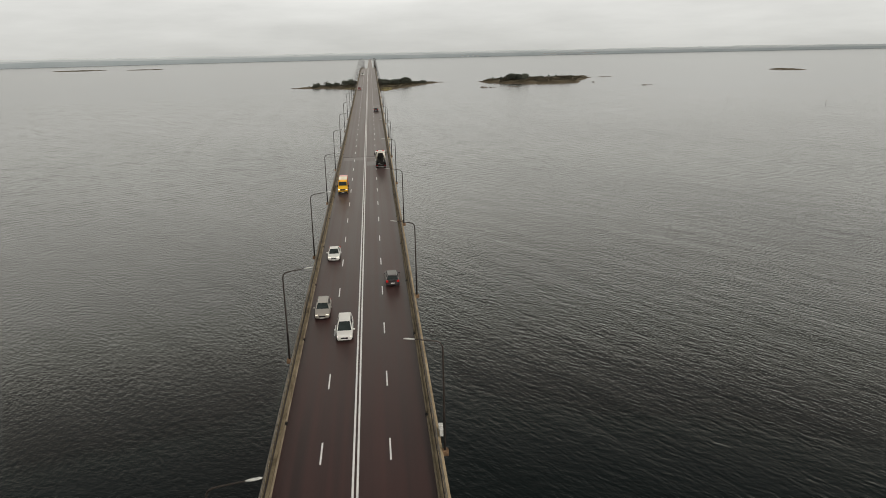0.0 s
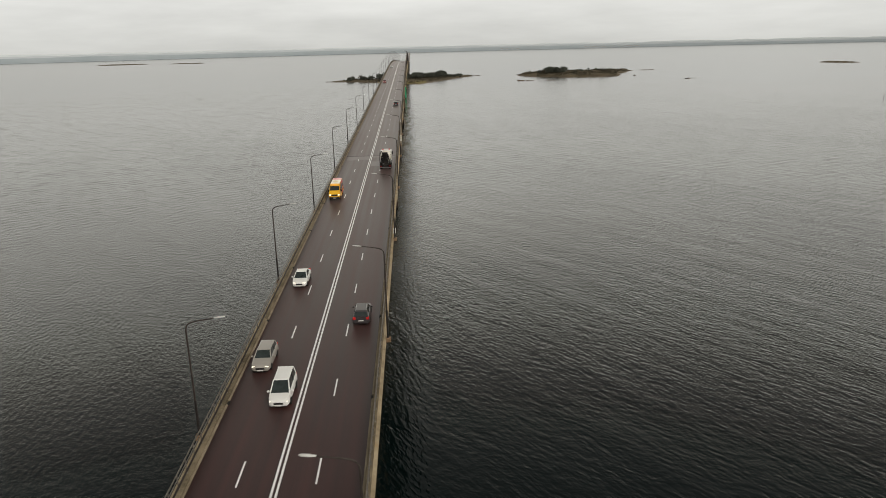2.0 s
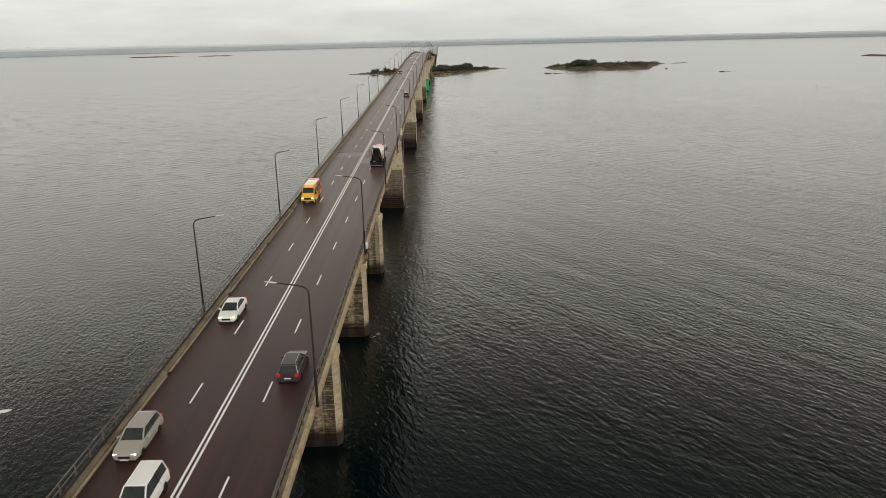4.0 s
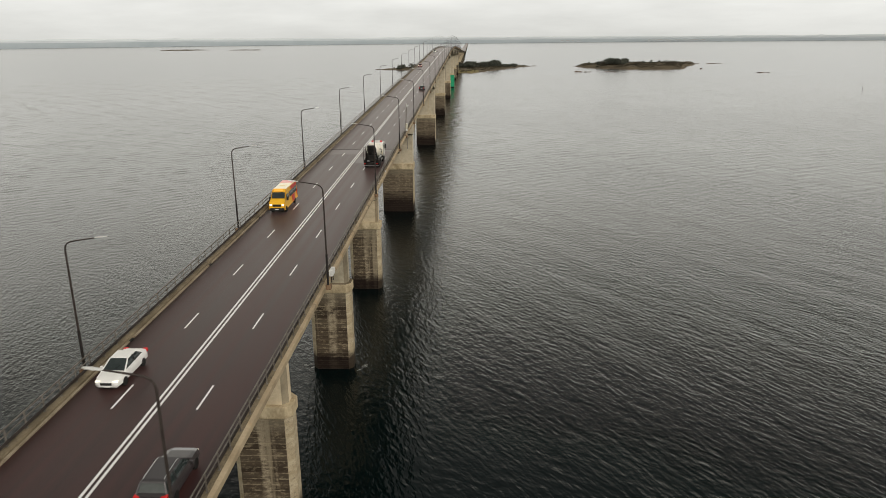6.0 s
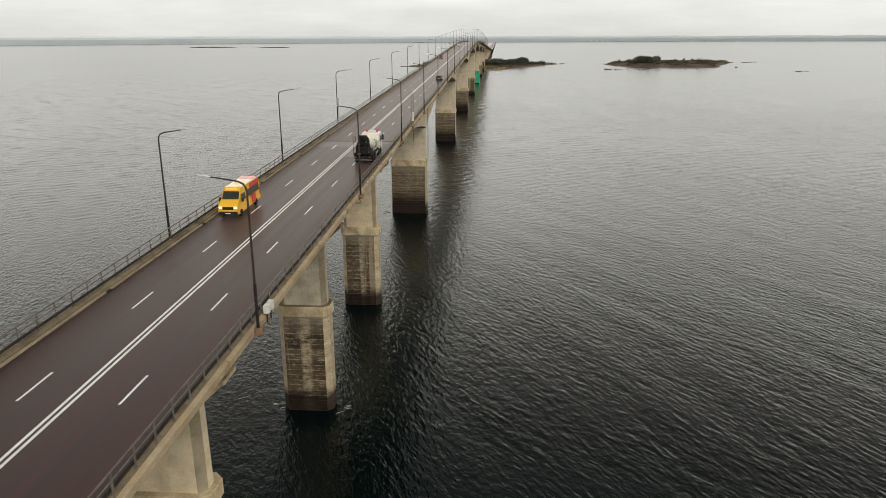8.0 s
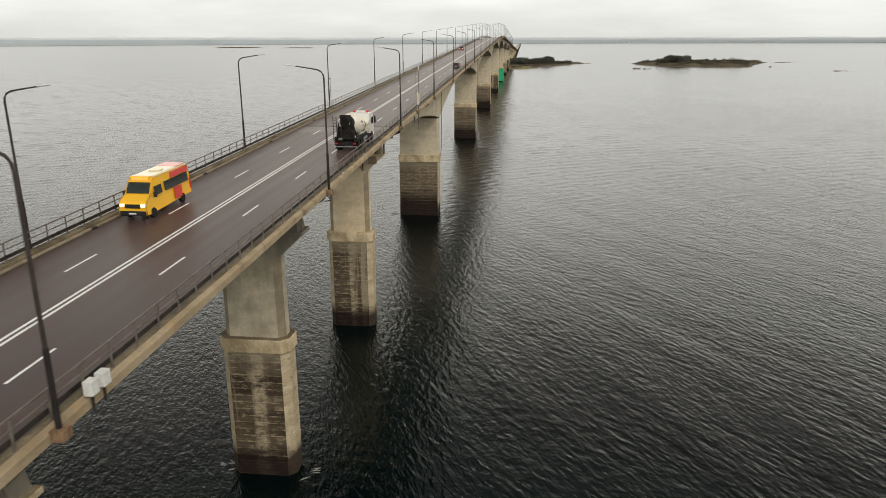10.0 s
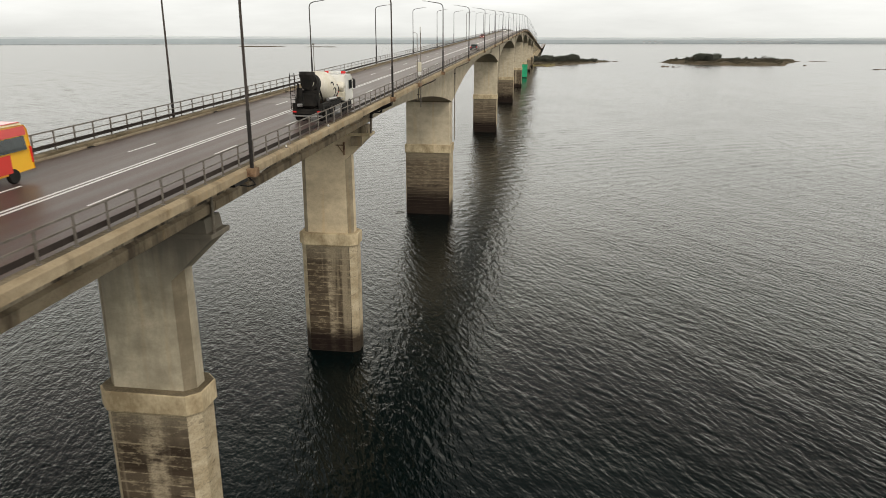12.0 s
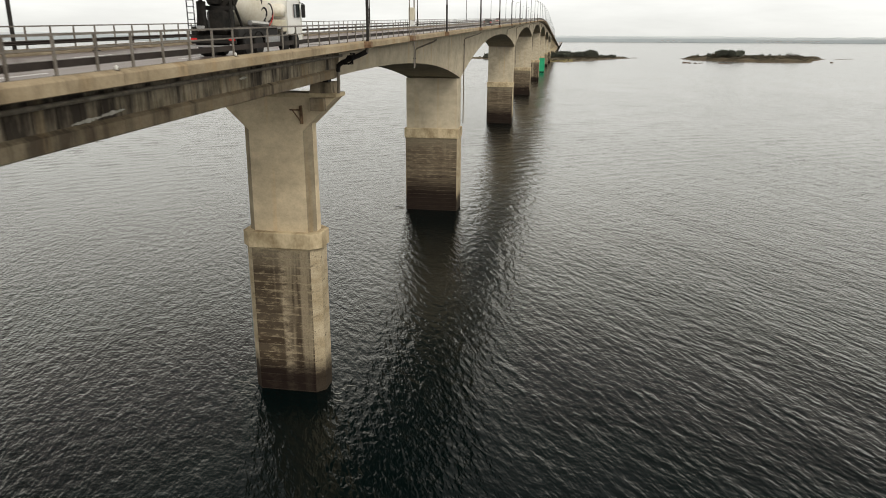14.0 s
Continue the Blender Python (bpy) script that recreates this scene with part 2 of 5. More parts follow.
def asphalt():
    """Reddish-brown asphalt: polished wheel tracks, long streaks, oil-darkened lane middles, faint patches."""
    m = bpy.data.materials.new("dark_asphalt")
    m.use_nodes = True
    n, l = m.node_tree.nodes, m.node_tree.links
    p = n["Principled BSDF"]
    pos = n.new("ShaderNodeNewGeometry").outputs["Position"]
    sep = n.new("ShaderNodeSeparateXYZ")
    l.new(pos, sep.inputs[0])
    streak = noise_of(n, l, pos, 1.0, (1.3, 0.012, 0), 0, 4, 0.6)
    broad = noise_of(n, l, pos, 0.28, (1.0, 0.10, 0), 0, 5, 0.6)
    grit = noise_of(n, l, pos, 26.0, (1, 1, 1), 0, 3, 0.7)
    # wheel tracks 1.45 m apart in four lanes
    ax = math_node(n, l, "ABSOLUTE", sep.outputs["X"])
    wob = math_node(n, l, "MULTIPLY", math_node(n, l, "SUBTRACT", broad, 0.5), 1.1)
    track = math_node(n, l, "COSINE", math_node(n, l, "MULTIPLY", math_node(n, l, "ADD", ax, math_node(n, l, "ADD", wob, -0.72)), 2 * math.pi / 1.42))
    f = math_node(n, l, "ADD", math_node(n, l, "MULTIPLY", streak, 0.75), math_node(n, l, "MULTIPLY", broad, 0.55))
    f = math_node(n, l, "ADD", f, math_node(n, l, "MULTIPLY", track, 0.055))
    f = math_node(n, l, "ADD", f, math_node(n, l, "MULTIPLY", math_node(n, l, "SUBTRACT", grit, 0.5), 0.25))
    r = n.new("ShaderNodeValToRGB")
    e = r.color_ramp.elements
    e[0].position, e[0].color = 0.46, (0.018, 0.0056, 0.0056, 1)
    e[1].position, e[1].color = 0.86, (0.052, 0.0178, 0.0165, 1)
    l.new(f, r.inputs["Fac"])
    l.new(r.outputs["Color"], p.inputs["Base Color"])
    k = n.new("ShaderNodeMapRange")
    for sock, v in zip(("From Min", "From Max", "To Min", "To Max"), (0.45, 0.85, 0.36, 0.46)):
        k.inputs[sock].default_value = v
    l.new(f, k.inputs["Value"])
    l.new(k.outputs["Result"], p.inputs["Roughness"])
    p.inputs["Specular IOR Level"].default_value = 0.42
    p.inputs["Sheen Weight"].default_value, p.inputs["Sheen Roughness"].default_value = 0.12, 0.4
    p.inputs["Sheen Tint"].default_value = (1.0, 0.86, 0.80, 1)
    bp = n.new("ShaderNodeBump")
    bp.inputs["Distance"].default_value = 0.003
    l.new(grit, bp.inputs["Height"])
    l.new(bp.outputs["Normal"], p.inputs["Normal"])
    return m


def weathered(name, dark, mid, pale, cover=0.5, black=0.8, width=1.5, damp_shade=None):
    """Outdoor concrete: blotchy tone, sooty streaks that run down from the deck joint, pale lime and rust tears."""
    m = bpy.data.materials.new(name)
    m.use_nodes = True
    n, l = m.node_tree.nodes, m.node_tree.links
    p = n["Principled BSDF"]
    pos = n.new("ShaderNodeNewGeometry").outputs["Position"]
    blot = noise_of(n, l, pos, 0.55, (1, 0.7, 1.4), 0, 6, 0.65)
    patch = noise_of(n, l, pos, 0.09, (1, 1, 0.35), 0, 3, 0.5)
    run = noise_of(n, l, pos, width, (1, 1, 0.15 / width), 0, 5, 0.65)
    tear = noise_of(n, l, pos, 0.9, (1, 1, 0.07), 37, 4, 0.6)
    grain = noise_of(n, l, pos, 8.0, (1, 1, 1), 0, 5, 0.6)

    def ramp_of(v, lo, hi):
        k = n.new("ShaderNodeMapRange")
        k.inputs["From Min"].default_value, k.inputs["From Max"].default_value = lo, hi
        l.new(v, k.inputs["Value"])
        return k.outputs["Result"]

    def mix(f, a, b):
        k = n.new("ShaderNodeMix")
        k.data_type = "RGBA"
        for sock, v in (("Factor", f), ("A", a), ("B", b)):
            if isinstance(v, tuple):
                k.inputs[sock].default_value = (*v, 1)
            else:
                l.new(v, k.inputs[sock])
        return k.outputs["Result"]
    c = mix(ramp_of(blot, 0.32, 0.66), mid, pale)
    c = mix(math_node(n, l, "MULTIPLY", ramp_of(tear, 0.56, 0.72), 0.45), c, (pale[0] * 0.9, pale[1] * 0.72, pale[2] * 0.5))
    soot = math_node(n, l, "ADD", math_node(n, l, "MULTIPLY", run, 0.6), math_node(n, l, "MULTIPLY", patch, 0.4))
    c = mix(math_node(n, l, "MULTIPLY", ramp_of(soot, 0.62 - 0.2 * cover, 0.72 - 0.2 * cover), black), c, dark)
    if damp_shade:
        # grey tongues of uneven length: damp plus the deck's shade, put into the colour
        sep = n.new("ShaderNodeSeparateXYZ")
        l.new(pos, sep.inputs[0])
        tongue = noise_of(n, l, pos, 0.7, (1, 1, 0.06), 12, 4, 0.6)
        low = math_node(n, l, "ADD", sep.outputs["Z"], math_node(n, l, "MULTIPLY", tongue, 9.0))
        c = mix(math_node(n, l, "MULTIPLY", ramp_of(low, damp_shade[0] + 4.5, damp_shade[1] + 4.5), 0.85), c, (0.15, 0.135, 0.112))
    c = mix(math_node(n, l, "MULTIPLY", ramp_of(grain, 0.45, 0.75), 0.22), c, dark)
    l.new(c, p.inputs["Base Color"])
    p.inputs["Roughness"].default_value = 0.85
    p.inputs["Specular IOR Level"].default_value = 0.15
    bp = n.new("ShaderNodeBump")
    bp.inputs["Distance"].default_value = 0.012
    l.new(grain, bp.inputs["Height"])
    l.new(bp.outputs["Normal"], p.inputs["Normal"])
    return m


M_WATER = water_material()
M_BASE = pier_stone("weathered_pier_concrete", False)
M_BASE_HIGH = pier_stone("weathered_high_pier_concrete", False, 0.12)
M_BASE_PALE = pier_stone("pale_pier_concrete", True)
M_CONC = weathered("pale_concrete", (0.26, 0.215, 0.15), (0.47, 0.39, 0.27), (0.70, 0.585, 0.41), 0.25, 0.4, 0.5)
M_HIGH = weathered("grey_concrete", (0.27, 0.235, 0.175), (0.41, 0.355, 0.265), (0.57, 0.50, 0.375), 0.3, 0.4, 0.45)
M_COLLAR = material("stained_collar_concrete", (0.29, 0.225, 0.135), (0.60, 0.50, 0.335), 0.85, scale=0.6, fine=5, bump=0.008, stretch=(1, 1, 0.7), spread=0.24, mixf=0.25)
# damp stain together with painted shade from the deck overhead
M_DAMP_SHADE = weathered("damp_and_shaded_concrete", (0.21, 0.185, 0.135), (0.37, 0.33, 0.245), (0.60, 0.53, 0.40), 0.45, 0.45, 0.4, damp_shade=(18.6, 22.6))
M_EDGE = weathered("stained_edge_concrete", (0.10, 0.073, 0.045), (0.27, 0.21, 0.132), (0.44, 0.36, 0.245), 0.3, 0.6, 0.6)
# darker concrete for the chamfered corner faces of the shafts
M_CORNER = weathered("darker_corner_concrete", (0.12, 0.10, 0.07), (0.22, 0.185, 0.13), (0.36, 0.305, 0.215), 0.5, 0.5, 0.4)
M_MOSS = material("mossy_kerb_concrete", (0.085, 0.068, 0.042), (0.24, 0.195, 0.13), 0.9, scale=0.5, fine=8, bump=0.01, spread=0.3)
M_GIRDER = weathered("girder_concrete", (0.055, 0.042, 0.032), (0.19, 0.148, 0.098), (0.34, 0.28, 0.195), 0.42, 0.75, 0.9)
M_PANEL = weathered("web_panel_concrete", (0.035, 0.028, 0.024), (0.23, 0.19, 0.13), (0.46, 0.395, 0.295), 0.68, 0.92, 0.7)
M_ASPHALT = asphalt()
M_PAINT = material("worn_road_paint", (0.74, 0.74, 0.74), (0.88, 0.88, 0.88), 0.6, scale=1.5, fine=25, spread=0.3)
M_KERB = material("pale_kerb", (0.21, 0.17, 0.115), (0.34, 0.285, 0.21), 0.8, scale=0.8, fine=9, bump=0.005)
M_RAIL = material("galvanised_steel", (0.16, 0.14, 0.12), (0.27, 0.245, 0.215), 0.55, 0.6, scale=1.5, fine=20)
M_GUARD = material("dark_guard_beam", (0.022, 0.017, 0.015), (0.045, 0.035, 0.03), 0.65, 0.1, scale=1.0, fine=12)
M_POLE = material("brown_lamp_steel", (0.045, 0.036, 0.032), (0.075, 0.062, 0.055), 0.5, 0.4, scale=1.5, fine=15)
M_SLEEVE = material("black_pole_sleeve", (0.015, 0.013, 0.012), (0.03, 0.026, 0.024), 0.5, scale=2, fine=15)
M_HEAD = material("pale_lamp_housing", (0.55, 0.55, 0.53), (0.72, 0.72, 0.70), 0.4, scale=3, fine=20)
M_PIPE = material("weathered_drain_pipe", (0.13, 0.11, 0.085), (0.26, 0.23, 0.185), 0.6, scale=2, fine=15)
M_BLACK = material("black_rubber", (0.012, 0.012, 0.012), (0.022, 0.021, 0.02), 0.7, scale=3, fine=25)
M_RUST = material("rusty_bracket", (0.11, 0.062, 0.036), (0.29, 0.19, 0.115), 0.8, scale=2.5, fine=14, bump=0.004)
M_CABINET = material("cream_cabinet", (0.52, 0.48, 0.38), (0.62, 0.58, 0.47), 0.6, scale=2, fine=15)
M_GREEN = material("green_pier_sheathing", (0.02, 0.30, 0.14), (0.03, 0.38, 0.19), 0.6, scale=0.5, fine=5)

# ---------------- building helpers ----------------
def thing(name, label, category, at=(0, 0, 0), group="", kind="", turn=None):
    ob = new(name)
    ob.empty_display_size = 0.3
    ob.matrix_basis = turn if turn is not None else Matrix.Translation(at)
    return tagged(ob, label, category, group, kind)


def finish(name, bm, mat, smooth=False):
    me = bpy.data.meshes.new(name)
    bmesh.ops.recalc_face_normals(bm, faces=bm.faces[:])
    bm.to_mesh(me)
    bm.free()
    for mt in (mat if isinstance(mat, (list, tuple)) else [mat]):
        me.materials.append(mt)
    if smooth:
        me.shade_smooth()
    return me


def part(name, bm, mat, parent, label="", at=None, smooth=False):
    ob = new(name, bm if isinstance(bm, bpy.types.Mesh) else finish(name, bm, mat, smooth))
    ob.parent = parent
    if at is not None:
        ob.matrix_basis = at if isinstance(at, Matrix) else Matrix.Translation(at)
    return tagged(ob, label)


def box(bm, x0, x1, y0, y1, z0, z1, bevel=0.0):
    m = Matrix.LocRotScale(((x0 + x1) / 2, (y0 + y1) / 2, (z0 + z1) / 2), None, (abs(x1 - x0), abs(y1 - y0), abs(z1 - z0)))
    v = bmesh.ops.create_cube(bm, size=1, matrix=m)["verts"]
    if bevel:
        e = list({e for q in v for e in q.link_edges})
        bmesh.ops.bevel(bm, geom=e, offset=bevel, segments=1, affect="EDGES")
    return bm


def boxed(*a, **k):
    return box(bmesh.new(), *a, **k)


def loft(bm, rings, close=True, caps=True):
    """Rings of equal length joined by quads."""
    vs = [[bm.verts.new(p) for p in r] for r in rings]
    n = len(vs[0])
    for a, b in zip(vs, vs[1:]):
        for i in range(n if close else n - 1):
            j = (i + 1) % n
            bm.faces.new((a[i], a[j], b[j], b[i]))
    if caps and close:
        bm.faces.new(vs[0][::-1])
        bm.faces.new(vs[-1])
    return bm


def tube(bm, pts, radii, sides=8):
    """A round bar along a line of points."""
    pts = [Vector(p) for p in pts]
    rings = []
    for i, p in enumerate(pts):
        d = (pts[min(i + 1, len(pts) - 1)] - pts[max(i - 1, 0)]).normalized()
        u = d.cross(Vector((0, 0, 1)) if abs(d.z) < 0.9 else Vector((0, 1, 0))).normalized()
        w = d.cross(u)
        r = radii[i] if isinstance(radii, (list, tuple)) else radii
        rings.append([p + (u * math.cos(a) + w * math.sin(a)) * r for a in [2 * math.pi * k / sides for k in range(sides)]])
    return loft(bm, rings)


def lathe(bm, prof, axis_m, sides=24):
    """Profile (radius, height) turned round the z axis of axis_m."""
    rings = [[axis_m @ Vector((r * math.cos(2 * math.pi * k / sides), r * math.sin(2 * math.pi * k / sides), h)) for k in range(sides)] for r, h in prof]
    return loft(bm, rings)


# the road's long profile: a steady climb, a crest over the navigation spans, a long fall
def Z(y):
    if y < 360:
        return 27.16 + 0.02727 * y
    if y < 580:
        return 36.977 + 0.02727 * (y - 360) - 0.5 * (0.04927 / 220) * (y - 360) ** 2
    return max(37.556 - 0.022 * (y - 580), 8.6)


def slope(y):
    return (Z(y + 0.5) - Z(y - 0.5))


def stations(y0, y1, step=5.0):
    n = max(1, round((y1 - y0) / step))
    return [y0 + (y1 - y0) * i / n for i in range(n + 1)]


FAR = stations(-520, 960, 8.0) + stations(980, 1900, 40.0) + [2400, 3000, 3800, 4640]


def sweep(prof, ys, at=(0, 0, 0), bm=None, zf=Z):
    """A section (x, z) carried along the road."""
    bm = bm or bmesh.new()
    return loft(bm, [[(x - at[0], y - at[1], z + zf(y) - at[2]) for x, z in prof] for y in ys])


def mirror(prof):
    return [(-x, z) for x, z in prof]


# ---------------- water ----------------
def sea_rise(r, a):
    """The far water and its shore are raised to fit the camera's view."""
    return (9 + 10 * np.sin(a)) * np.clip((r - 1800) / 3000, 0, None) ** 3 * (np.cos(a) > 0)


def sea_mesh():
    """One round sheet of sea, its cells and its chop growing with distance to fit the camera's view."""
    step = 0.0031
    ring_r = 70 * np.exp(step * np.arange(int(math.log(4980 / 70) / step) + 1))
    ang = np.radians(np.concatenate([np.arange(-48, 48, 0.2), np.arange(48, 312, 2.0)]))
    r, a = np.meshgrid(ring_r, ang, indexing="ij")
    x, y = 18 + r * np.sin(a), -110 + r * np.cos(a)
    z = np.zeros_like(x)
    ease = lambda v, lo, hi: (lambda u: u * u * (3 - 2 * u))(np.clip((v - lo) / (hi - lo), 0, 1))
    rnd = random.Random(4)
    cells = step * r
    length = 1.6
    while length < 60:
        d, ph = radians(rnd.gauss(-35, 38)), rnd.uniform(0, 6.28)
        k = 2 * math.pi / length
        u = length / cells
        w = ease(u, 3.3, 4.4) * (1 - ease(u, 6.0, 9.0))
        z += w * (0.022 / k) * np.sin(k * (x * math.cos(d) + y * math.sin(d)) + ph)
        length *= 1.07
    front = np.cos(a) > math.cos(radians(48.3))
    z *= ease(r, 105, 270) * (1 - 0.35 * ease(r, 850, 1150)) * (1 - 0.9 * ease(r, 2600, 4200)) * front
    z += sea_rise(r, a)
    n, m = r.shape
    co = np.stack([x, y, z], -1).reshape(-1, 3)
    co = np.vstack([co, [[18, -110, 0]]])
    i, j = np.meshgrid(np.arange(n - 1), np.arange(m), indexing="ij")
    j2 = (j + 1) % m
    quads = np.stack([i * m + j, i * m + j2, (i + 1) * m + j2, (i + 1) * m + j], -1).reshape(-1, 4)
    tris = [(n * m, (q + 1) % m, q) for q in range(m)]
    me = bpy.data.meshes.new("water")
    me.from_pydata(co.tolist(), [], quads.tolist() + tris)
    me.materials.append(M_WATER)
    me.shade_smooth()
    return me


sea = tagged(new("water", sea_mesh()), "grey-green rippled sea under an overcast sky", "water", kind="structure")

# ---------------- road, markings ----------------
road = tagged(new("road", finish("road", sweep([(-6.02, 0), (6.02, 0), (6.02, -0.08), (-6.02, -0.08)], FAR), M_ASPHALT)),
              "dark brown-grey asphalt carriageway over the bridge", "road", kind="structure")
for cx in (-0.16, 0.19):
    part("center_line", sweep([(cx - 0.085, 0.004), (cx - 0.085, 0.01), (cx + 0.085, 0.01), (cx + 0.085, 0.004)], FAR[:190]), M_PAINT, road)
dash_mesh = finish("lane_dash", boxed(-0.07, 0.07, -1.55, 1.55, 0.004, 0.011), M_PAINT)
for k in range(-20, 80):
    y = -5.25 + 12.24 * k
    for x in (-2.76, 2.76):
        part("lane_dash", dash_mesh, None, road, at=pose(x, y, Z(y), math.degrees(math.atan(slope(y)))))
for y in (0.0, 907.6):
    part("expansion_joint", sweep([(-6.0, 0.003), (-6.0, 0.012), (6.0, 0.012), (6.0, 0.003)], [y - 0.18, y + 0.18]), M_GUARD, road, "dark steel expansion joint")

M_PATCH = material("grey_road_patch", (0.060, 0.034, 0.031), (0.110, 0.078, 0.070), 0.36, scale=0.5, fine=18, bump=0.003, stretch=(1, 0.25, 1), spread=0.3, spec=0.5)
for x0, x1, y0, y1 in ((0.45, 5.4, -13.2, -7.4), (-5.6, -0.4, -5.2, -0.5), (0.45, 5.7, -2.4, -0.4)):
    part("road_patch", sweep([(x0, 0.0015), (x0, 0.0035), (x1, 0.0035), (x1, 0.0015)], [y0, y1]), M_PATCH, road, "paler worn repair patch")

# ---------------- deck ----------------
deck = thing("bridge_deck", "long concrete bridge deck with stained edge beams", "bridge deck")
part("slab", sweep([(-6.35, -0.085), (6.35, -0.085), (6.35, -0.27), (4.6, -0.56), (-4.6, -0.56), (-6.35, -0.27)], FAR), M_GIRDER, deck)
BEAM = [(6.18, -0.1), (6.18, 0.24), (6.22, 0.28), (6.64, 0.31), (6.87, 0.22), (6.90, 0.18), (6.90, -0.18), (6.84, -0.20), (6.36, -0.28), (6.36, -0.1)]
KERB = [(6.025, -0.06), (6.025, 0.11), (6.05, 0.13), (6.165, 0.13), (6.175, -0.06)]


def edge_beam(prof, ys):
    """The beam with its mossy walkway side."""
    bm = sweep(prof, ys)
    for f in bm.faces:
        c = f.calc_center_median()
        if 6.17 < abs(c.x) < 6.7 and c.z - Z(c.y) > 0.05:
            f.material_index = 1
    return bm


cuts = stations(-520, 950, 35.0)
for a, b in zip(cuts, cuts[1:]):
    for s in (1, -1):
        p = [(s * x, z) for x, z in BEAM]
        part("edge_beam", edge_beam(p, stations(a + 0.01, b - 0.01, 7)), [M_EDGE, M_MOSS], deck)
for s in (1, -1):
    part("edge_beam", sweep([(s * x, z) for x, z in BEAM], [y for y in FAR if y > 951]), M_EDGE, deck)
kc = stations(-520, 950, 17.5)
for a, b in zip(kc, kc[1:]):
    for s in (1, -1):
        part("kerb", sweep([(s * x, z) for x, z in KERB], stations(a + 0.35, b - 0.35, 6)), M_KERB, deck, "pale concrete kerb strip")
drain_mesh = finish("drain_grate", boxed(-0.12, 0.12, -0.3, 0.3, 0.004, 0.05, 0.01), M_BLACK)
for y in kc[1:-1]:
    for s in (1, -1):
        part("drain_grate", drain_mesh, None, deck, at=pose(s * 6.05, y, Z(y), math.degrees(math.atan(slope(y)))))

# ---------------- approach spans ----------------
SPAN = 35.14
YB = -0.2                       # middle of the last approach pier, where the high spans begin
GIRDER = [(-4.3, -0.55), (4.3, -0.55), (4.3, -1.66), (4.5, -1.78), (4.5, -2.25), (4.44, -2.3), (-4.44, -2.3), (-4.5, -2.25), (-4.5, -1.78), (-4.3, -1.66)]
panel_mesh = finish("web_panel", boxed(0, 0.03, -0.575, 0.575, -1.64, -0.6, 0.008), M_PANEL)


def approach_span(y0, near):
    at = (0, y0, Z(y0) - 2.3)
    sp = thing("approach_span", "stained concrete box girder span with panelled web", "bridge span", at, "approach spans")
    part("box_girder", sweep(GIRDER, [y0 + 0.04, y0 + SPAN / 2, y0 + SPAN - 0.04], at), M_GIRDER, sp)
    if near:
        for k in range(29):
            y = y0 + 1.2 + k * 1.17
            part("web_panel", panel_mesh, None, sp, at=pose(4.302, y - y0, Z(y) - at[2], math.degrees(math.atan(slope(y)))))
        bm = bmesh.new()
        tube(bm, [(5.0, y - y0, Z(y) - at[2] - 0.72) for y in stations(y0 + 0.5, y0 + SPAN - 0.5, 7)], 0.09)
        part("service_pipe", bm, M_PIPE, sp, "grey pipe hung under the deck edge")
    return sp


for k in range(-14, 0):
    approach_span(YB + SPAN * k, k >= -5)
for k in range(0, 28):
    approach_span(907.6 + SPAN * k, False)

# ---------------- high spans with curved soffits ----------------
HALF = 64.82
YC = YB + 0.55 + HALF


def soffit(s):
    return -2.2 - 5.25 * max(0.0, (1 - abs(s) / HALF)) ** 2.3


def high_span(yc):
    at = (0, yc, Z(yc) - 7.45)
    sp = thing("cantilever_span", "pale concrete haunched girder arching off its pier", "bridge span", at, "high spans")
    bm = bmesh.new()
    ys = stations(yc - HALF + 0.05, yc + HALF - 0.05, 2.6)
    loft(bm, [[(x, y - yc, z + Z(y) - at[2]) for x, z in ((-4.45, -0.6), (4.45, -0.6), (4.35, soffit(y - yc)), (-4.35, soffit(y - yc)))] for y in ys])
    part("haunched_girder", bm, M_HIGH, sp)
    for dy, reach, drop in ((-37.6, 1.5, 3.3), (2.4, 5.0, 15.0)):
        bm = bmesh.new()
        zz = lambda y, d: Z(yc + y) - at[2] - d
        tube(bm, [(6.72, dy + reach, zz(dy, 0.42)), (6.45, dy + 0.9 * reach, zz(dy, 0.62)), (4.75, dy + 0.15 * reach, zz(dy, 1.35)), (4.58, dy, zz(dy, 1.6)), (4.54, dy, zz(dy, drop))], 0.09)
        part("drain_pipe", bm, M_PIPE, sp, "grey rainwater pipe down the web")
        part("pipe_clamp", boxed(4.36, 4.68, dy - 0.12, dy + 0.12, zz(dy, 2.45), zz(dy, 2.35), 0.01), M_GUARD, sp)
    return sp


PIERS_HIGH = [YC + 2 * HALF * k for k in range(7)]
for y in PIERS_HIGH:
    high_span(y)


# ---------------- piers ----------------
def octagon(hx, hy, c):
    return [(-hx + c, -hy), (hx - c, -hy), (hx, -hy + c), (hx, hy - c), (hx - c, hy), (-hx + c, hy), (-hx, hy - c), (-hx, -hy + c)]


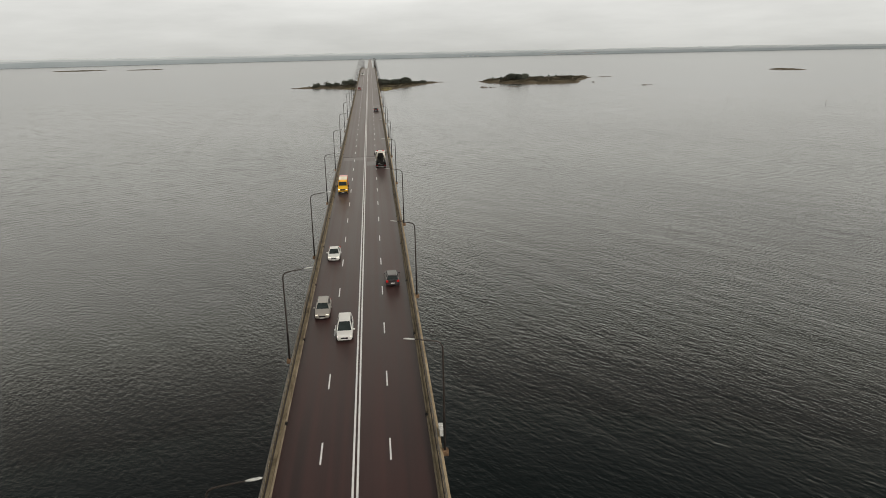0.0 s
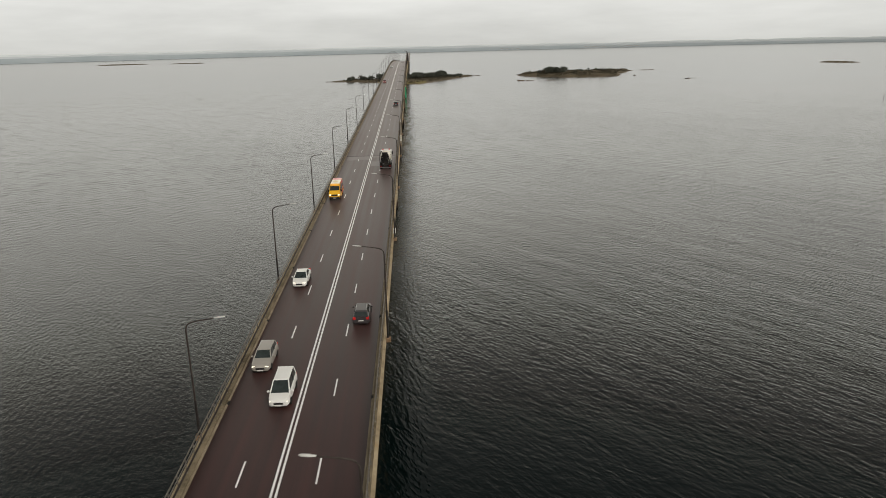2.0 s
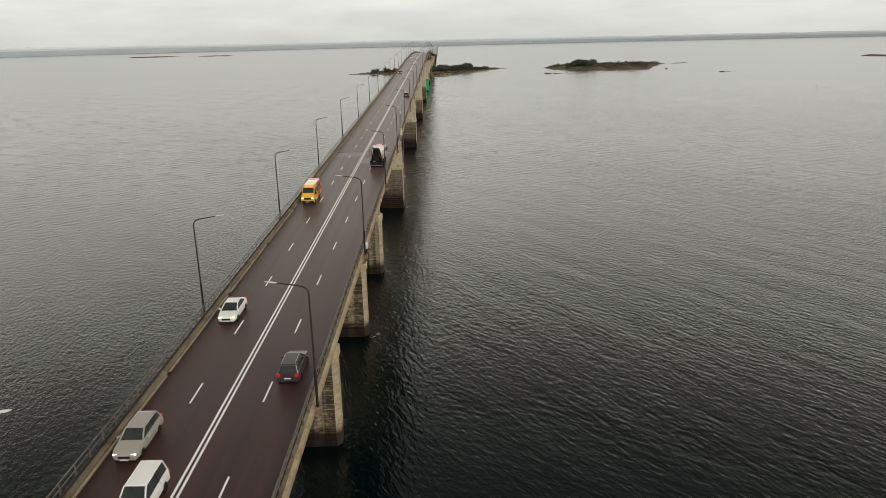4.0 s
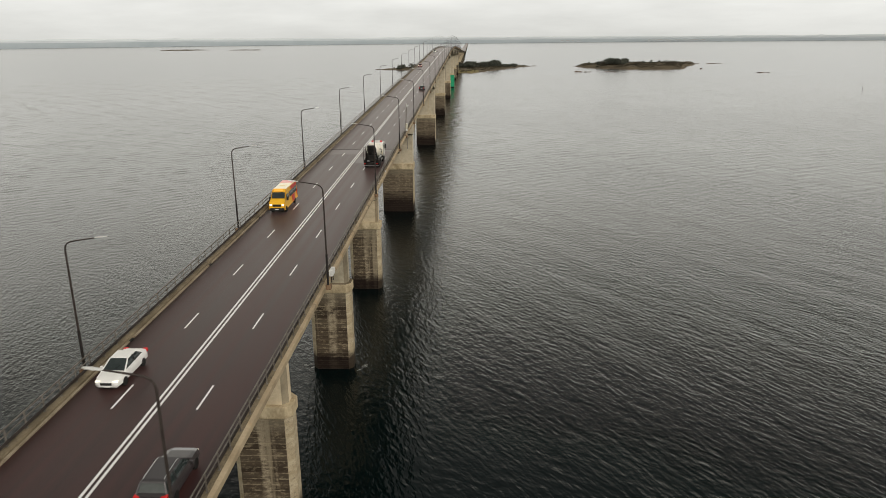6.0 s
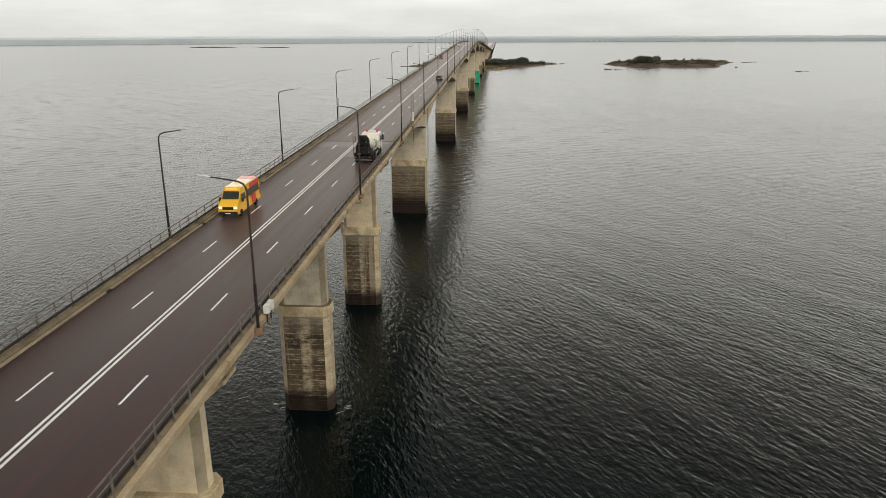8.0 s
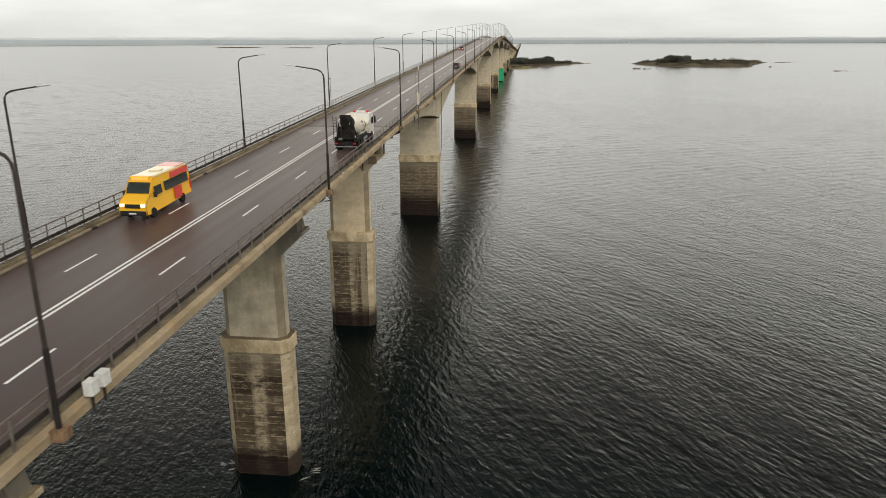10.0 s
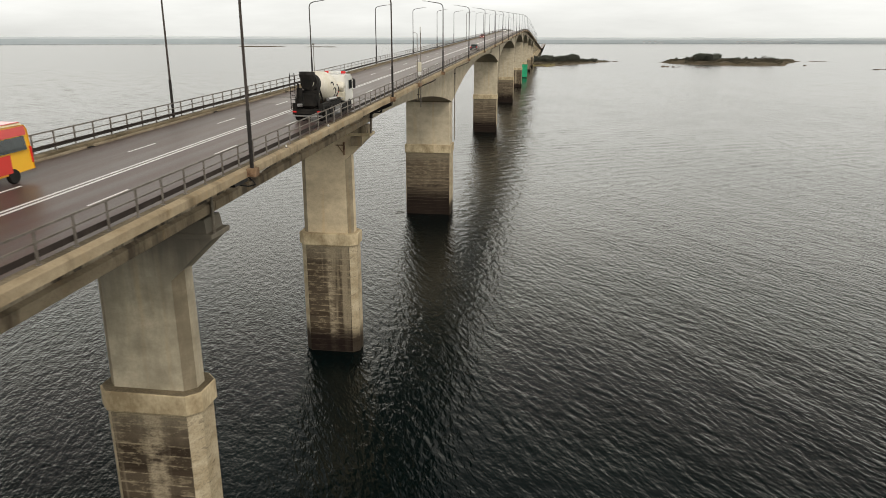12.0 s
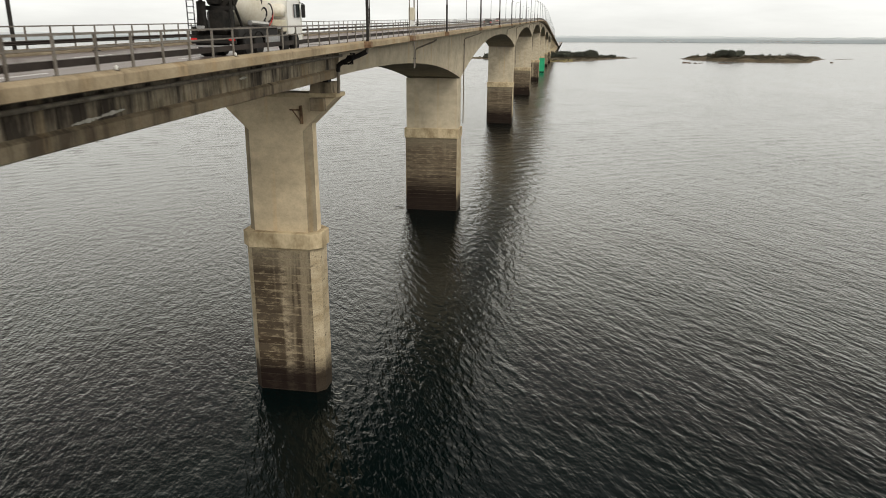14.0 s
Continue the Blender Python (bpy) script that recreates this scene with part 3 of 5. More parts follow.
def prism(hx, hy, c, z0, z1, hx1=None, hy1=None, edge=0.0, sides=False, corners=False):
    hx1, hy1 = hx1 or hx, hy1 or hy
    rings = [[(x, y, z0) for x, y in octagon(hx, hy, c)], [(x, y, z1) for x, y in octagon(hx1, hy1, c)]]
    if edge:
        rings = [[(x, y, z0) for x, y in octagon(hx - edge, hy - edge, c)], [(x, y, z0 + edge) for x, y in octagon(hx, hy, c)],
                 [(x, y, z1 - edge) for x, y in octagon(hx1, hy1, c)], [(x, y, z1) for x, y in octagon(hx1 - edge, hy1 - edge, c)]]
    bm = loft(bmesh.new(), rings)
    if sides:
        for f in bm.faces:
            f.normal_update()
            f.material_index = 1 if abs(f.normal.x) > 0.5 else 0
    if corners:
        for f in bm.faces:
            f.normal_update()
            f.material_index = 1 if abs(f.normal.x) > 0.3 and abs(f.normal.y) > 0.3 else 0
    return bm


def course_mesh(hx, hy, mt):
    """One cast layer of the dark front face, with a worn groove under it."""
    return finish("course", boxed(-hx, hx, -hy - 0.045, -hy + 0.1, 0.0, 0.645, 0.02), mt)


low_course = course_mesh(2.34, 1.38, M_BASE)
high_course = course_mesh(4.2, 2.2, M_BASE_HIGH)


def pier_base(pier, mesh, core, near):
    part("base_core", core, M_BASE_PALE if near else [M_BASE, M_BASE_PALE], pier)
    if near:
        for k in range(-1, 18):
            part("course", mesh, None, pier, at=(0, 0, 0.08 + 0.66 * k))
            part("course", mesh, None, pier, at=pose(0, 0, 0.08 + 0.66 * k, 0, 0, 180))


def low_pier(yc, near, bracket=False, mossy=False):
    pr = thing("bridge_pier", "pale concrete pier with flared head on a dark stained base", "bridge pier", (-0.12, yc, 0), "approach piers")
    top = Z(yc)
    shelf = top - 3.35
    base_top = min(12.08, shelf - 4.5)
    if base_top < 3:
        part("shaft", prism(2.85, 1.1, 0.55, -2, shelf - 0.4), M_CONC, pr)
    else:
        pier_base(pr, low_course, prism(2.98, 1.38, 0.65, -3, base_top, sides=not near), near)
        part("collar", prism(3.16, 1.56, 0.68, base_top, base_top + 1.25, edge=0.05), M_COLLAR, pr, "yellowish projecting concrete collar")
        if mossy:
            part("moss", prism(3.09, 1.49, 0.66, base_top + 1.25, base_top + 1.31, edge=0.02), M_MOSS, pr, "brown moss on the collar ledge")
        part("shaft", prism(2.70, 1.0, 0.55, base_top + 1.25, shelf - 0.35, 2.64, 0.95, corners=True), [M_DAMP_SHADE if mossy else M_CONC, M_CORNER], pr)
    bm = bmesh.new()
    zf = shelf - 2.75
    z_low = base_top + 1.25 if base_top >= 3 else -2.0
    hy = lambda z: (1.1 if base_top < 3 else 1.0 - 0.05 * (z - z_low) / (shelf - 0.35 - z_low)) + 0.004
    outline = [(-2.12, zf), (2.12, zf), (4.62, shelf - 0.36), (4.62, shelf - 0.29), (-4.62, shelf - 0.29), (-4.62, shelf - 0.36)]
    loft(bm, [[(x, k * hy(z), z) for x, z in outline] for k in (-1, 1)])
    part("flared_head", bm, M_DAMP_SHADE if mossy else M_CONC, pr)
    part("bearing_shelf", boxed(-4.8, 4.8, -1.12, 1.12, shelf - 0.3, shelf, 0.03), M_DAMP_SHADE if mossy else M_COLLAR, pr)
    for s in (1, -1):
        bm = loft(bmesh.new(), [[(s * x0, -y0, z), (s * x1, -y0, z), (s * x1, y0, z), (s * x0, y0, z)] for x0, x1, y0, z in ((2.75, 4.45, 0.98, shelf), (2.85, 4.35, 0.92, shelf + 0.72), (2.9, 4.3, 0.88, shelf + 0.76))])
        # darker concrete gives the blocks the girder's shade in their colour
        part("bearing_block", bm, M_GIRDER if bracket else M_DAMP_SHADE, pr)
        part("bearing_pad", boxed(s * 3.2, s * 4.0, -0.35, 0.35, shelf + 0.76, top - 2.3, 0.01), M_BLACK, pr, "dark rubber bearing pad")
    if bracket:
        bm = tube(bmesh.new(), [(7.0, -0.62, top - 0.45), (6.4, -0.66, top - 0.72), (5.2, -0.7, top - 1.2), (4.92, -0.7, top - 1.42), (4.88, -0.7, top - 1.85)], 0.17, 10)
        part("runoff_pipe", bm, M_SLEEVE, pr, "thick black runoff pipe under the deck edge")
        part("pipe_stub", tube(bmesh.new(), [(7.08, -0.6, top + 0.42), (7.06, -0.6, top + 0.1), (7.0, -0.62, top - 0.5)], 0.13, 10), M_PIPE, pr)
        part("drop_pipe", tube(bmesh.new(), [(4.88, -0.7, top - 1.8), (4.88, -0.7, shelf)], 0.12, 10), M_PIPE, pr)
        bm = bmesh.new()
        for k in range(4):
            tube(bm, [(6.2 - 0.1 * k, -0.9, top - 0.55), (6.1, -1.05, top - 1.05 - 0.08 * k), (5.75 - 0.12 * k, -1.0, top - 1.3), (5.5, -0.85, top - 1.0), (5.7 + 0.1 * k, -0.8, top - 0.7)], 0.045, 6)
        part("cable_bundle", bm, M_BLACK, pr, "tangle of hanging black cables")
        part("corbel", boxed(2.9, 3.95, -1.42, -0.98, shelf - 1.25, shelf - 0.32, 0.03), M_GIRDER, pr)
    else:
        bm = bmesh.new()
        tube(bm, [(6.3, -0.55, top - 0.3), (4.95, -0.6, top - 0.62), (4.7, -0.6, top - 0.95), (4.7, -0.6, shelf)], 0.085)
        part("drain_pipe", bm, M_PIPE, pr, "grey rainwater pipe")
    if bracket:
        bm = box(bmesh.new(), 2.05, 2.2, -1.3, -1.05, shelf - 2.2, shelf - 0.9)
        box(bm, 1.3, 2.1, -1.3, -1.22, shelf - 1.25, shelf - 1.15)
        tube(bm, [(1.5, -1.26, shelf - 1.2), (2.1, -1.15, shelf - 2.1)], 0.05, 6)
        part("steel_bracket", bm, M_RUST, pr, "rusty steel bracket")
    return pr


def high_pier(yc, near):
    pr = thing("high_bridge_pier", "broad grey concrete pier on a dark weathered base", "bridge pier", (0, yc, 0), "high piers")
    top = Z(yc) - 7.45
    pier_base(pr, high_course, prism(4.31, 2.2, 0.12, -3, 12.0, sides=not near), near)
    part("collar", prism(4.46, 2.38, 0.14, 12.0, 13.55, edge=0.05), M_COLLAR, pr, "weathered projecting collar")
    part("shaft", prism(4.2, 1.85, 0.1, 13.55, top + 0.03), M_HIGH, pr)
    return pr


for k in range(-14, 1):
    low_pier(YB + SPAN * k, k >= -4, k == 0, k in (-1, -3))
for k in range(0, 29):
    low_pier(907.6 + SPAN * k, False)
for i, y in enumerate(PIERS_HIGH):
    pr = high_pier(y, i < 3)
    if i == 4:
        part("green_sheathing", prism(4.62, 2.55, 0.14, 0.6, 11.6), M_GREEN, pr, "bright green sheathing round the base")

# thin broken foam where the water laps at the nearer piers
M_FOAM = material("thin_foam", (0.12, 0.12, 0.11), (0.30, 0.30, 0.28), 0.7, scale=1.5, fine=9)


def foam(hx, hy, yc, seed):
    rnd = random.Random(seed)
    bm = bmesh.new()
    for s in (1, -1):
        for k in range(5):
            x, y = s * (hx + rnd.uniform(0.1, 1.3)), yc - hy + rnd.uniform(-0.9, 1.6)
            n, bend = rnd.randint(4, 7), rnd.uniform(-0.25, 0.25)
            pts = [(x + s * 0.16 * i + rnd.uniform(-0.05, 0.05), y + bend * i * 0.5 + rnd.uniform(-0.06, 0.06), 0.015) for i in range(n)]
            tube(bm, pts, [0.012 + 0.05 * math.sin(math.pi * i / (n - 1)) for i in range(n)], 5)
    tagged(new("foam", finish("foam", bm, M_FOAM)), "thin broken foam lapping round a bridge pier", "foam", kind="stuff")


foam(2.9, 1.4, YB, 1)
foam(2.9, 1.4, YB - SPAN, 2)
foam(4.3, 2.2, PIERS_HIGH[0], 3)

# ---------------- railings ----------------
post_mesh = finish("post", box(box(bmesh.new(), -0.03, 0.03, -0.045, 0.045, 0.28, 1.44), -0.07, 0.07, -0.09, 0.09, 0.28, 0.32), M_RAIL)
POSTS = 1.9
for s, side in ((1, "right"), (-1, "left")):
    rl = thing("bridge_railing", "grey steel post-and-rail railing above a dark guard beam", "railing", (0, -520, Z(-520)), "bridge railings")
    o = (0, -520, Z(-520))
    for name, x, z, w, h, mt in (("top_rail", 6.5, 1.42, 0.035, 0.035, M_RAIL), ("middle_rail", 6.5, 1.02, 0.025, 0.028, M_RAIL)):
        part(name, sweep([(s * (x - w), z - h), (s * (x + w), z - h), (s * (x + w), z + h), (s * (x - w), z + h)], FAR[:195], o), mt, rl)
    wb = [(6.40, 0.50), (6.36, 0.55), (6.40, 0.61), (6.36, 0.67), (6.40, 0.72), (6.43, 0.72), (6.43, 0.50)]
    part("guard_beam", sweep([(s * x, z) for x, z in wb], FAR[:195], o), M_GUARD, rl, "dark steel guard beam")
    rest = bmesh.new()
    for k in range(770):
        y = -519 + POSTS * k
        if -170 < y < 330:
            part("post", post_mesh, None, rl, at=(s * 6.5, y + 520, Z(y) - o[2]))
        else:
            box(rest, s * 6.47, s * 6.53, y + 480 + 40 - 0.04, y + 520 + 0.04, Z(y) - o[2] + 0.28, Z(y) - o[2] + 1.44)
    tagged(part("far_posts", rest, M_RAIL, rl), kind="stuff")

# ---------------- street lamps ----------------
def street_lamp():
    lp = thing("street_lamp", "dark brown curved-arm street lamp on the bridge edge", "street lamp", group="bridge lamps")
    bm = bmesh.new()
    tube(bm, [(0, 0, 0.25), (0, 0, 3.2)], [0.105, 0.105], 10)
    part("sleeve", bm, M_SLEEVE, lp, "black lower pole sleeve")
    bm = bmesh.new()
    tube(bm, [(0, 0, 3.2), (0, 0, 9.0), (-0.05, 0, 9.25), (-0.2, 0, 9.47), (-0.45, 0, 9.6), (-0.8, 0, 9.67), (-2.2, 0, 9.88)], [0.08, 0.065, 0.06, 0.06, 0.055, 0.05, 0.04], 10)
    part("pole", bm, M_POLE, lp)
    bm = bmesh.new()
    rings = []
    for x, w, h in ((-2.1, 0.03, 0.025), (-2.2, 0.09, 0.035), (-2.5, 0.14, 0.05), (-2.85, 0.13, 0.04), (-3.0, 0.05, 0.02)):
        rings.append([(x, w * math.cos(a), 9.88 - 0.12 * (x + 2.1) + h * math.sin(a)) for a in [k * math.pi / 4 for k in range(8)]])
    part("luminaire", loft(bm, rings), M_HEAD, lp, "pale lamp housing", smooth=True)
    part("bracket", boxed(-0.22, 0.28, -0.28, 0.28, -0.16, 0.28, 0.03), M_RUST, lp, "rust-stained concrete bracket")
    return lp


LAMP_STEP = 34.95
first = street_lamp()
first.matrix_basis = pose(7.08, -71.09, Z(-71.09))
for k in range(-11, 30):
    y = -71.09 + LAMP_STEP * k
    if k != 0:
        copy_thing(first, pose(7.08, y, Z(y)))
    y = -52.54 + LAMP_STEP * k
    copy_thing(first, pose(-7.08, y, Z(y) - 0.1, 0, 0, 180))

# ---------------- roadside fittings ----------------
def signal_mast(y):
    """Cabinet and two slim aerial masts on the outer edge."""
    t = thing("weather_station", "cream roadside cabinet with two thin masts", "weather station", (6.95, y, Z(y)))
    part("cabinet", boxed(-0.25, 0.25, -0.32, 0.32, 1.6, 2.7, 0.04), M_CABINET, t)
    part("lower_box", boxed(-0.23, 0.23, -0.28, 0.28, 1.18, 1.56, 0.03), M_HEAD, t)
    bm = tube(bmesh.new(), [(0.1, 0.5, -2.6), (0.1, 0.5, 6.6)], [0.07, 0.05])
    part("mast", bm, M_RAIL, t)
    bm = tube(bmesh.new(), [(-0.1, -0.6, 0.2), (-0.1, -0.6, 5.9), (-0.6, -0.6, 6.1)], [0.05, 0.04, 0.03])
    part("mast", bm, M_RAIL, t)
    bm = boxed(0.03, 0.17, 0.43, 0.57, 6.0, 6.7, 0.03)
    part("sensor", bm, M_HEAD, t, "white sensor box")
    part("bracket", boxed(-0.3, 0.2, -0.7, 0.7, -0.15, 0.3, 0.03), M_RUST, t)


signal_mast(14.6)
t = thing("camera_mast", "thin grey mast on the bridge edge", "mast", (-7.0, 18.0, Z(18.0)))
part("mast", tube(bmesh.new(), [(0, 0, 0), (0, 0, 4.6)], [0.05, 0.035]), M_RAIL, t)
part("sensor", boxed(-0.12, 0.12, -0.08, 0.08, 4.5, 4.68, 0.02), M_RAIL, t)
for y in (-139.0, -69.0):
    for k in (0, 1):
        t = thing("cable_box", "small grey cable box on legs on the deck edge", "cable box", (6.98, y + 0.75 * k, Z(y) + 0.1), "cable boxes")
        part("box", boxed(-0.16, 0.2, -0.24, 0.24, 0.28, 0.85, 0.02), M_HEAD, t)
        part("leg", boxed(-0.02, 0.06, -0.05, 0.05, -0.42, 0.28, 0.01), M_GUARD, t, "dark steel leg")
for y, drop in ((-36.14, 0.02),):
    t = thing("cable_tray", "black cable tray slung under the deck edge", "cable tray", (6.6, y - 0.5, Z(y) - 0.35))
    part("tray", loft(bmesh.new(), [[(x, u, z + dz) for x, z in ((-0.15, -0.1), (0.15, -0.1), (0.15, 0.08), (-0.15, 0.08))] for u, dz in ((-2.4 if drop > 0.3 else -1.0, -drop), (-0.6, -0.3 * drop), (0.6, 0.0))]), M_SLEEVE, t)
    part("cable", tube(bmesh.new(), [(0.3, 0.3, 0.2), (0.45, 0.6, -0.1), (0.4, 1.0, -0.35), (0.1, 0.7, -0.4), (-0.1, 0.1, -0.2)], 0.04, 6), M_BLACK, t, "drooping black cable")

M_LIME = material("white_lime_crust", (0.36, 0.345, 0.30), (0.62, 0.60, 0.55), 0.9, scale=2.5, fine=12, bump=0.01, spread=0.3)


def crust(y0, y1, z0, z1, seed):
    """A ragged pale crust on the girder's web."""
    rnd = random.Random(seed)
    n = 14
    rings = []
    for i in range(n + 1):
        u = i / n
        y = y0 + (y1 - y0) * u
        m, h = z0 + (z1 - z0) * u + rnd.uniform(-0.015, 0.015), 0.055 * math.sin(math.pi * min(0.95, max(0.05, u))) * rnd.uniform(0.5, 1.4) + 0.012
        rings.append([(4.33, y, Z(y) + m - h), (4.352, y, Z(y) + m - h), (4.352, y, Z(y) + m + h), (4.33, y, Z(y) + m + h)])
    return loft(bmesh.new(), rings)


for q in ((-29.4, -27.7, -1.60, -1.52, 1), (-27.9, -26.3, -1.52, -1.42, 2), (-16.2, -15.3, -1.12, -1.10, 3)):
    tagged(new("lime_crust", finish("lime_crust", crust(*q), M_LIME)), "flaking white lime crust on the girder web", "lime crust", "lime crusts")
# small pale beam fittings, their use unknown
for y in (-30.1, -21.5):
    t = thing("survey_marker", "small pale fitting on the edge beam", "survey marker", (6.72, y, Z(y) + 0.275), "survey studs")
    part("plate", boxed(-0.09, 0.09, -0.09, 0.09, 0.0, 0.04, 0.01), M_PIPE, t)
    part("stud", lathe(bmesh.new(), [(0.05, 0.04), (0.06, 0.12), (0.03, 0.17)], Matrix.Identity(4), 10), M_HEAD, t)

# ---------------- vehicles ----------------
def paint(name, a, rough=0.3):
    return material(name, a, tuple(min(1, c * 1.08) for c in a), rough, scale=0.6, fine=30, coat=0.6, spec=0.5)


def lamp_material(name, colour, strength):
    m = bpy.data.materials.new(name)
    m.use_nodes = True
    p = m.node_tree.nodes["Principled BSDF"]
    p.inputs["Base Color"].default_value = (*colour, 1)
    p.inputs["Emission Color"].default_value = (*colour, 1)
    p.inputs["Emission Strength"].default_value = strength
    p.inputs["Roughness"].default_value = 0.2
    return m


M_GLASS = material("dark_car_glass", (0.020, 0.027, 0.027), (0.035, 0.045, 0.045), 0.05, spec=0.5, scale=1, fine=5, coat=0.5)
M_LIT = lamp_material("lit_headlight", (1.0, 0.93, 0.75), 1.1)
M_TAIL = lamp_material("red_tail_light", (0.45, 0.02, 0.02), 0.25)
M_AMBER = lamp_material("amber_display", (1.0, 0.45, 0.08), 0.5)
M_RIM = material("alloy_rim", (0.35, 0.35, 0.35), (0.5, 0.5, 0.5), 0.35, 0.8, scale=6, fine=30)
M_TRIM = material("black_plastic_trim", (0.02, 0.02, 0.02), (0.03, 0.03, 0.03), 0.5, scale=4, fine=30)
M_PLATE = material("pale_number_plate", (0.7, 0.7, 0.68), (0.8, 0.8, 0.78), 0.4, scale=4, fine=20)
X_AXIS = Matrix.Rotation(radians(90), 4, "Y")


def wheels(v, axles, half, r, w, twin=()):
    for i, y in enumerate(axles):
        for s in (1, -1):
            wd = w * (2.1 if i in twin else 1)
            c = Matrix.Translation((s * (half - wd / 2), y, r)) @ X_AXIS
            k = r * 0.62
            tyre = lathe(bmesh.new(), [(k, -wd / 2), (r * 0.93, -wd / 2), (r, -wd * 0.32), (r, wd * 0.32), (r * 0.93, wd / 2), (k, wd / 2)], c, 20)
            wh = part("wheel", tyre, M_BLACK, v)
            rim = lathe(bmesh.new(), [(k * 0.25, wd * 0.2), (k, wd * 0.5), (k, -wd * 0.5), (k * 0.25, -wd * 0.2)], c, 14)
            part("rim", rim, M_RIM, wh, "grey metal rim")


def ring(y, hw, z0, z1, r=0.82):
    return [(-hw * r, y, z0), (hw * r, y, z0), (hw, y, z0 + 0.14), (hw, y, z0 + (z1 - z0) * 0.62), (hw * 0.93, y, z1 - 0.03), (hw * 0.7, y, z1),
            (-hw * 0.7, y, z1), (-hw * 0.93, y, z1 - 0.03), (-hw, y, z0 + (z1 - z0) * 0.62), (-hw, y, z0 + 0.14)]


def car(name, label, body, stations_, cabin, at, rails=False, lit=True, hw=0.9):
    """stations_: (y, half width, belt height); cabin: rear foot, rear roof, front roof, front foot, roof height."""
    v = thing(name, label, "car", turn=at, group="cars on the bridge")
    bm = bmesh.new()
    loft(bm, [ring(y, w, 0.22 + (0.12 if i in (0, len(stations_) - 1) else 0), z) for i, (y, w, z) in enumerate(stations_)])
    part("body", bm, body, v, smooth=False)
    y0, y1, y2, y3, zr = cabin
    zb = 0.93
    foot = [(-hw * 0.9, y0, zb - 0.06), (hw * 0.9, y0, zb - 0.06), (hw * 0.9, y3, zb - 0.06), (-hw * 0.9, y3, zb - 0.06)]
    top = [(-hw * 0.68, y1, zr), (hw * 0.68, y1, zr), (hw * 0.68, y2, zr), (-hw * 0.68, y2, zr)]
    part("window_band", loft(bmesh.new(), [foot, top]), M_GLASS, v, "dark tinted windows")
    bm = bmesh.new()
    loft(bm, [[(x * 1.04, y + (0.05 if y > 0 else -0.05), zr - 0.06) for x, y, _ in top], [(x * 1.0, y, zr + 0.02) for x, y, _ in top], [(x * 0.85, y * 0.9, zr + 0.045) for x, y, _ in top]])
    part("roof", bm, body, v)
    for f, t_ in zip(foot, top):
        bm = tube(bmesh.new(), [(f[0], f[1], f[2]), (t_[0], t_[1], t_[2] - 0.02)], 0.05, 6)
        part("pillar", bm, body, v)
    for s in (1, -1):
        ym = (y1 + y2) / 2 - 0.05
        part("pillar", tube(bmesh.new(), [(s * hw * 0.9, ym, zb - 0.04), (s * hw * 0.69, ym, zr - 0.02)], 0.045, 6), M_TRIM, v)
        part("mirror", boxed(s * hw * 0.98, s * (hw + 0.2), y3 - 0.55, y3 - 0.4, 0.92, 1.07, 0.03), body, v)
        yf, yr = stations_[-1][0], stations_[0][0]
        part("headlight", boxed(s * 0.42, s * 0.76, yf - 0.30, yf - 0.06, 0.60, 0.74, 0.03), M_LIT if lit else M_HEAD, v)
        part("tail_light", boxed(s * 0.55, s * 0.86, yr - 0.03, yr + 0.2, 0.72, 1.0, 0.03), M_TAIL, v, "red tail light")
        if rails:
            part("roof_rail", tube(bmesh.new(), [(s * hw * 0.6, y1 + 0.15, zr + 0.02), (s * hw * 0.6, y1 + 0.3, zr + 0.1), (s * hw * 0.6, y2 - 0.3, zr + 0.1), (s * hw * 0.6, y2 - 0.1, zr + 0.02)], 0.025, 6), M_RIM, v)
    part("grille", boxed(-0.4, 0.4, yf - 0.1, yf + 0.015, 0.42, 0.62, 0.02), M_TRIM, v)
    part("number_plate", boxed(-0.26, 0.26, yf - 0.1, yf + 0.03, 0.30, 0.40, 0.005), M_PLATE, v)
    part("number_plate", boxed(-0.26, 0.26, yr - 0.02, yr + 0.1, 0.55, 0.66, 0.005), M_PLATE, v)
    wheels(v, (stations_[-1][0] - 0.9, stations_[0][0] + 0.95), hw + 0.01, 0.32, 0.21)
    return v


def on_road(x, y, oncoming):
    a = math.degrees(math.atan(slope(y)))
    return pose(x, y, Z(y), -a if oncoming else a, 0, 180 if oncoming else 0)


SEDAN = [(-2.3, 0.74, 0.84), (-2.15, 0.86, 0.98), (-1.4, 0.9, 1.0), (0, 0.9, 0.97), (1.0, 0.9, 0.95), (1.8, 0.87, 0.86), (2.2, 0.78, 0.74), (2.32, 0.6, 0.6)]
WAGON = [(-2.3, 0.78, 1.0), (-2.2, 0.88, 1.02), (-1.4, 0.9, 1.02), (0, 0.9, 0.99), (1.0, 0.9, 0.97), (1.8, 0.87, 0.9), (2.2, 0.8, 0.8), (2.34, 0.64, 0.62)]
SILVER = paint("silver_grey_paint", (0.34, 0.32, 0.29))
WHITE = paint("white_car_paint", (0.78, 0.78, 0.76))
DARK = paint("charcoal_paint", (0.045, 0.04, 0.042))
REDDISH = paint("dark_red_paint", (0.30, 0.05, 0.05))
car("estate_car", "silver-grey estate car with lit headlights on the road", SILVER, WAGON, (-2.15, -1.85, 0.25, 1.15, 1.45), on_road(-4.4, -110.0, True), rails=True)
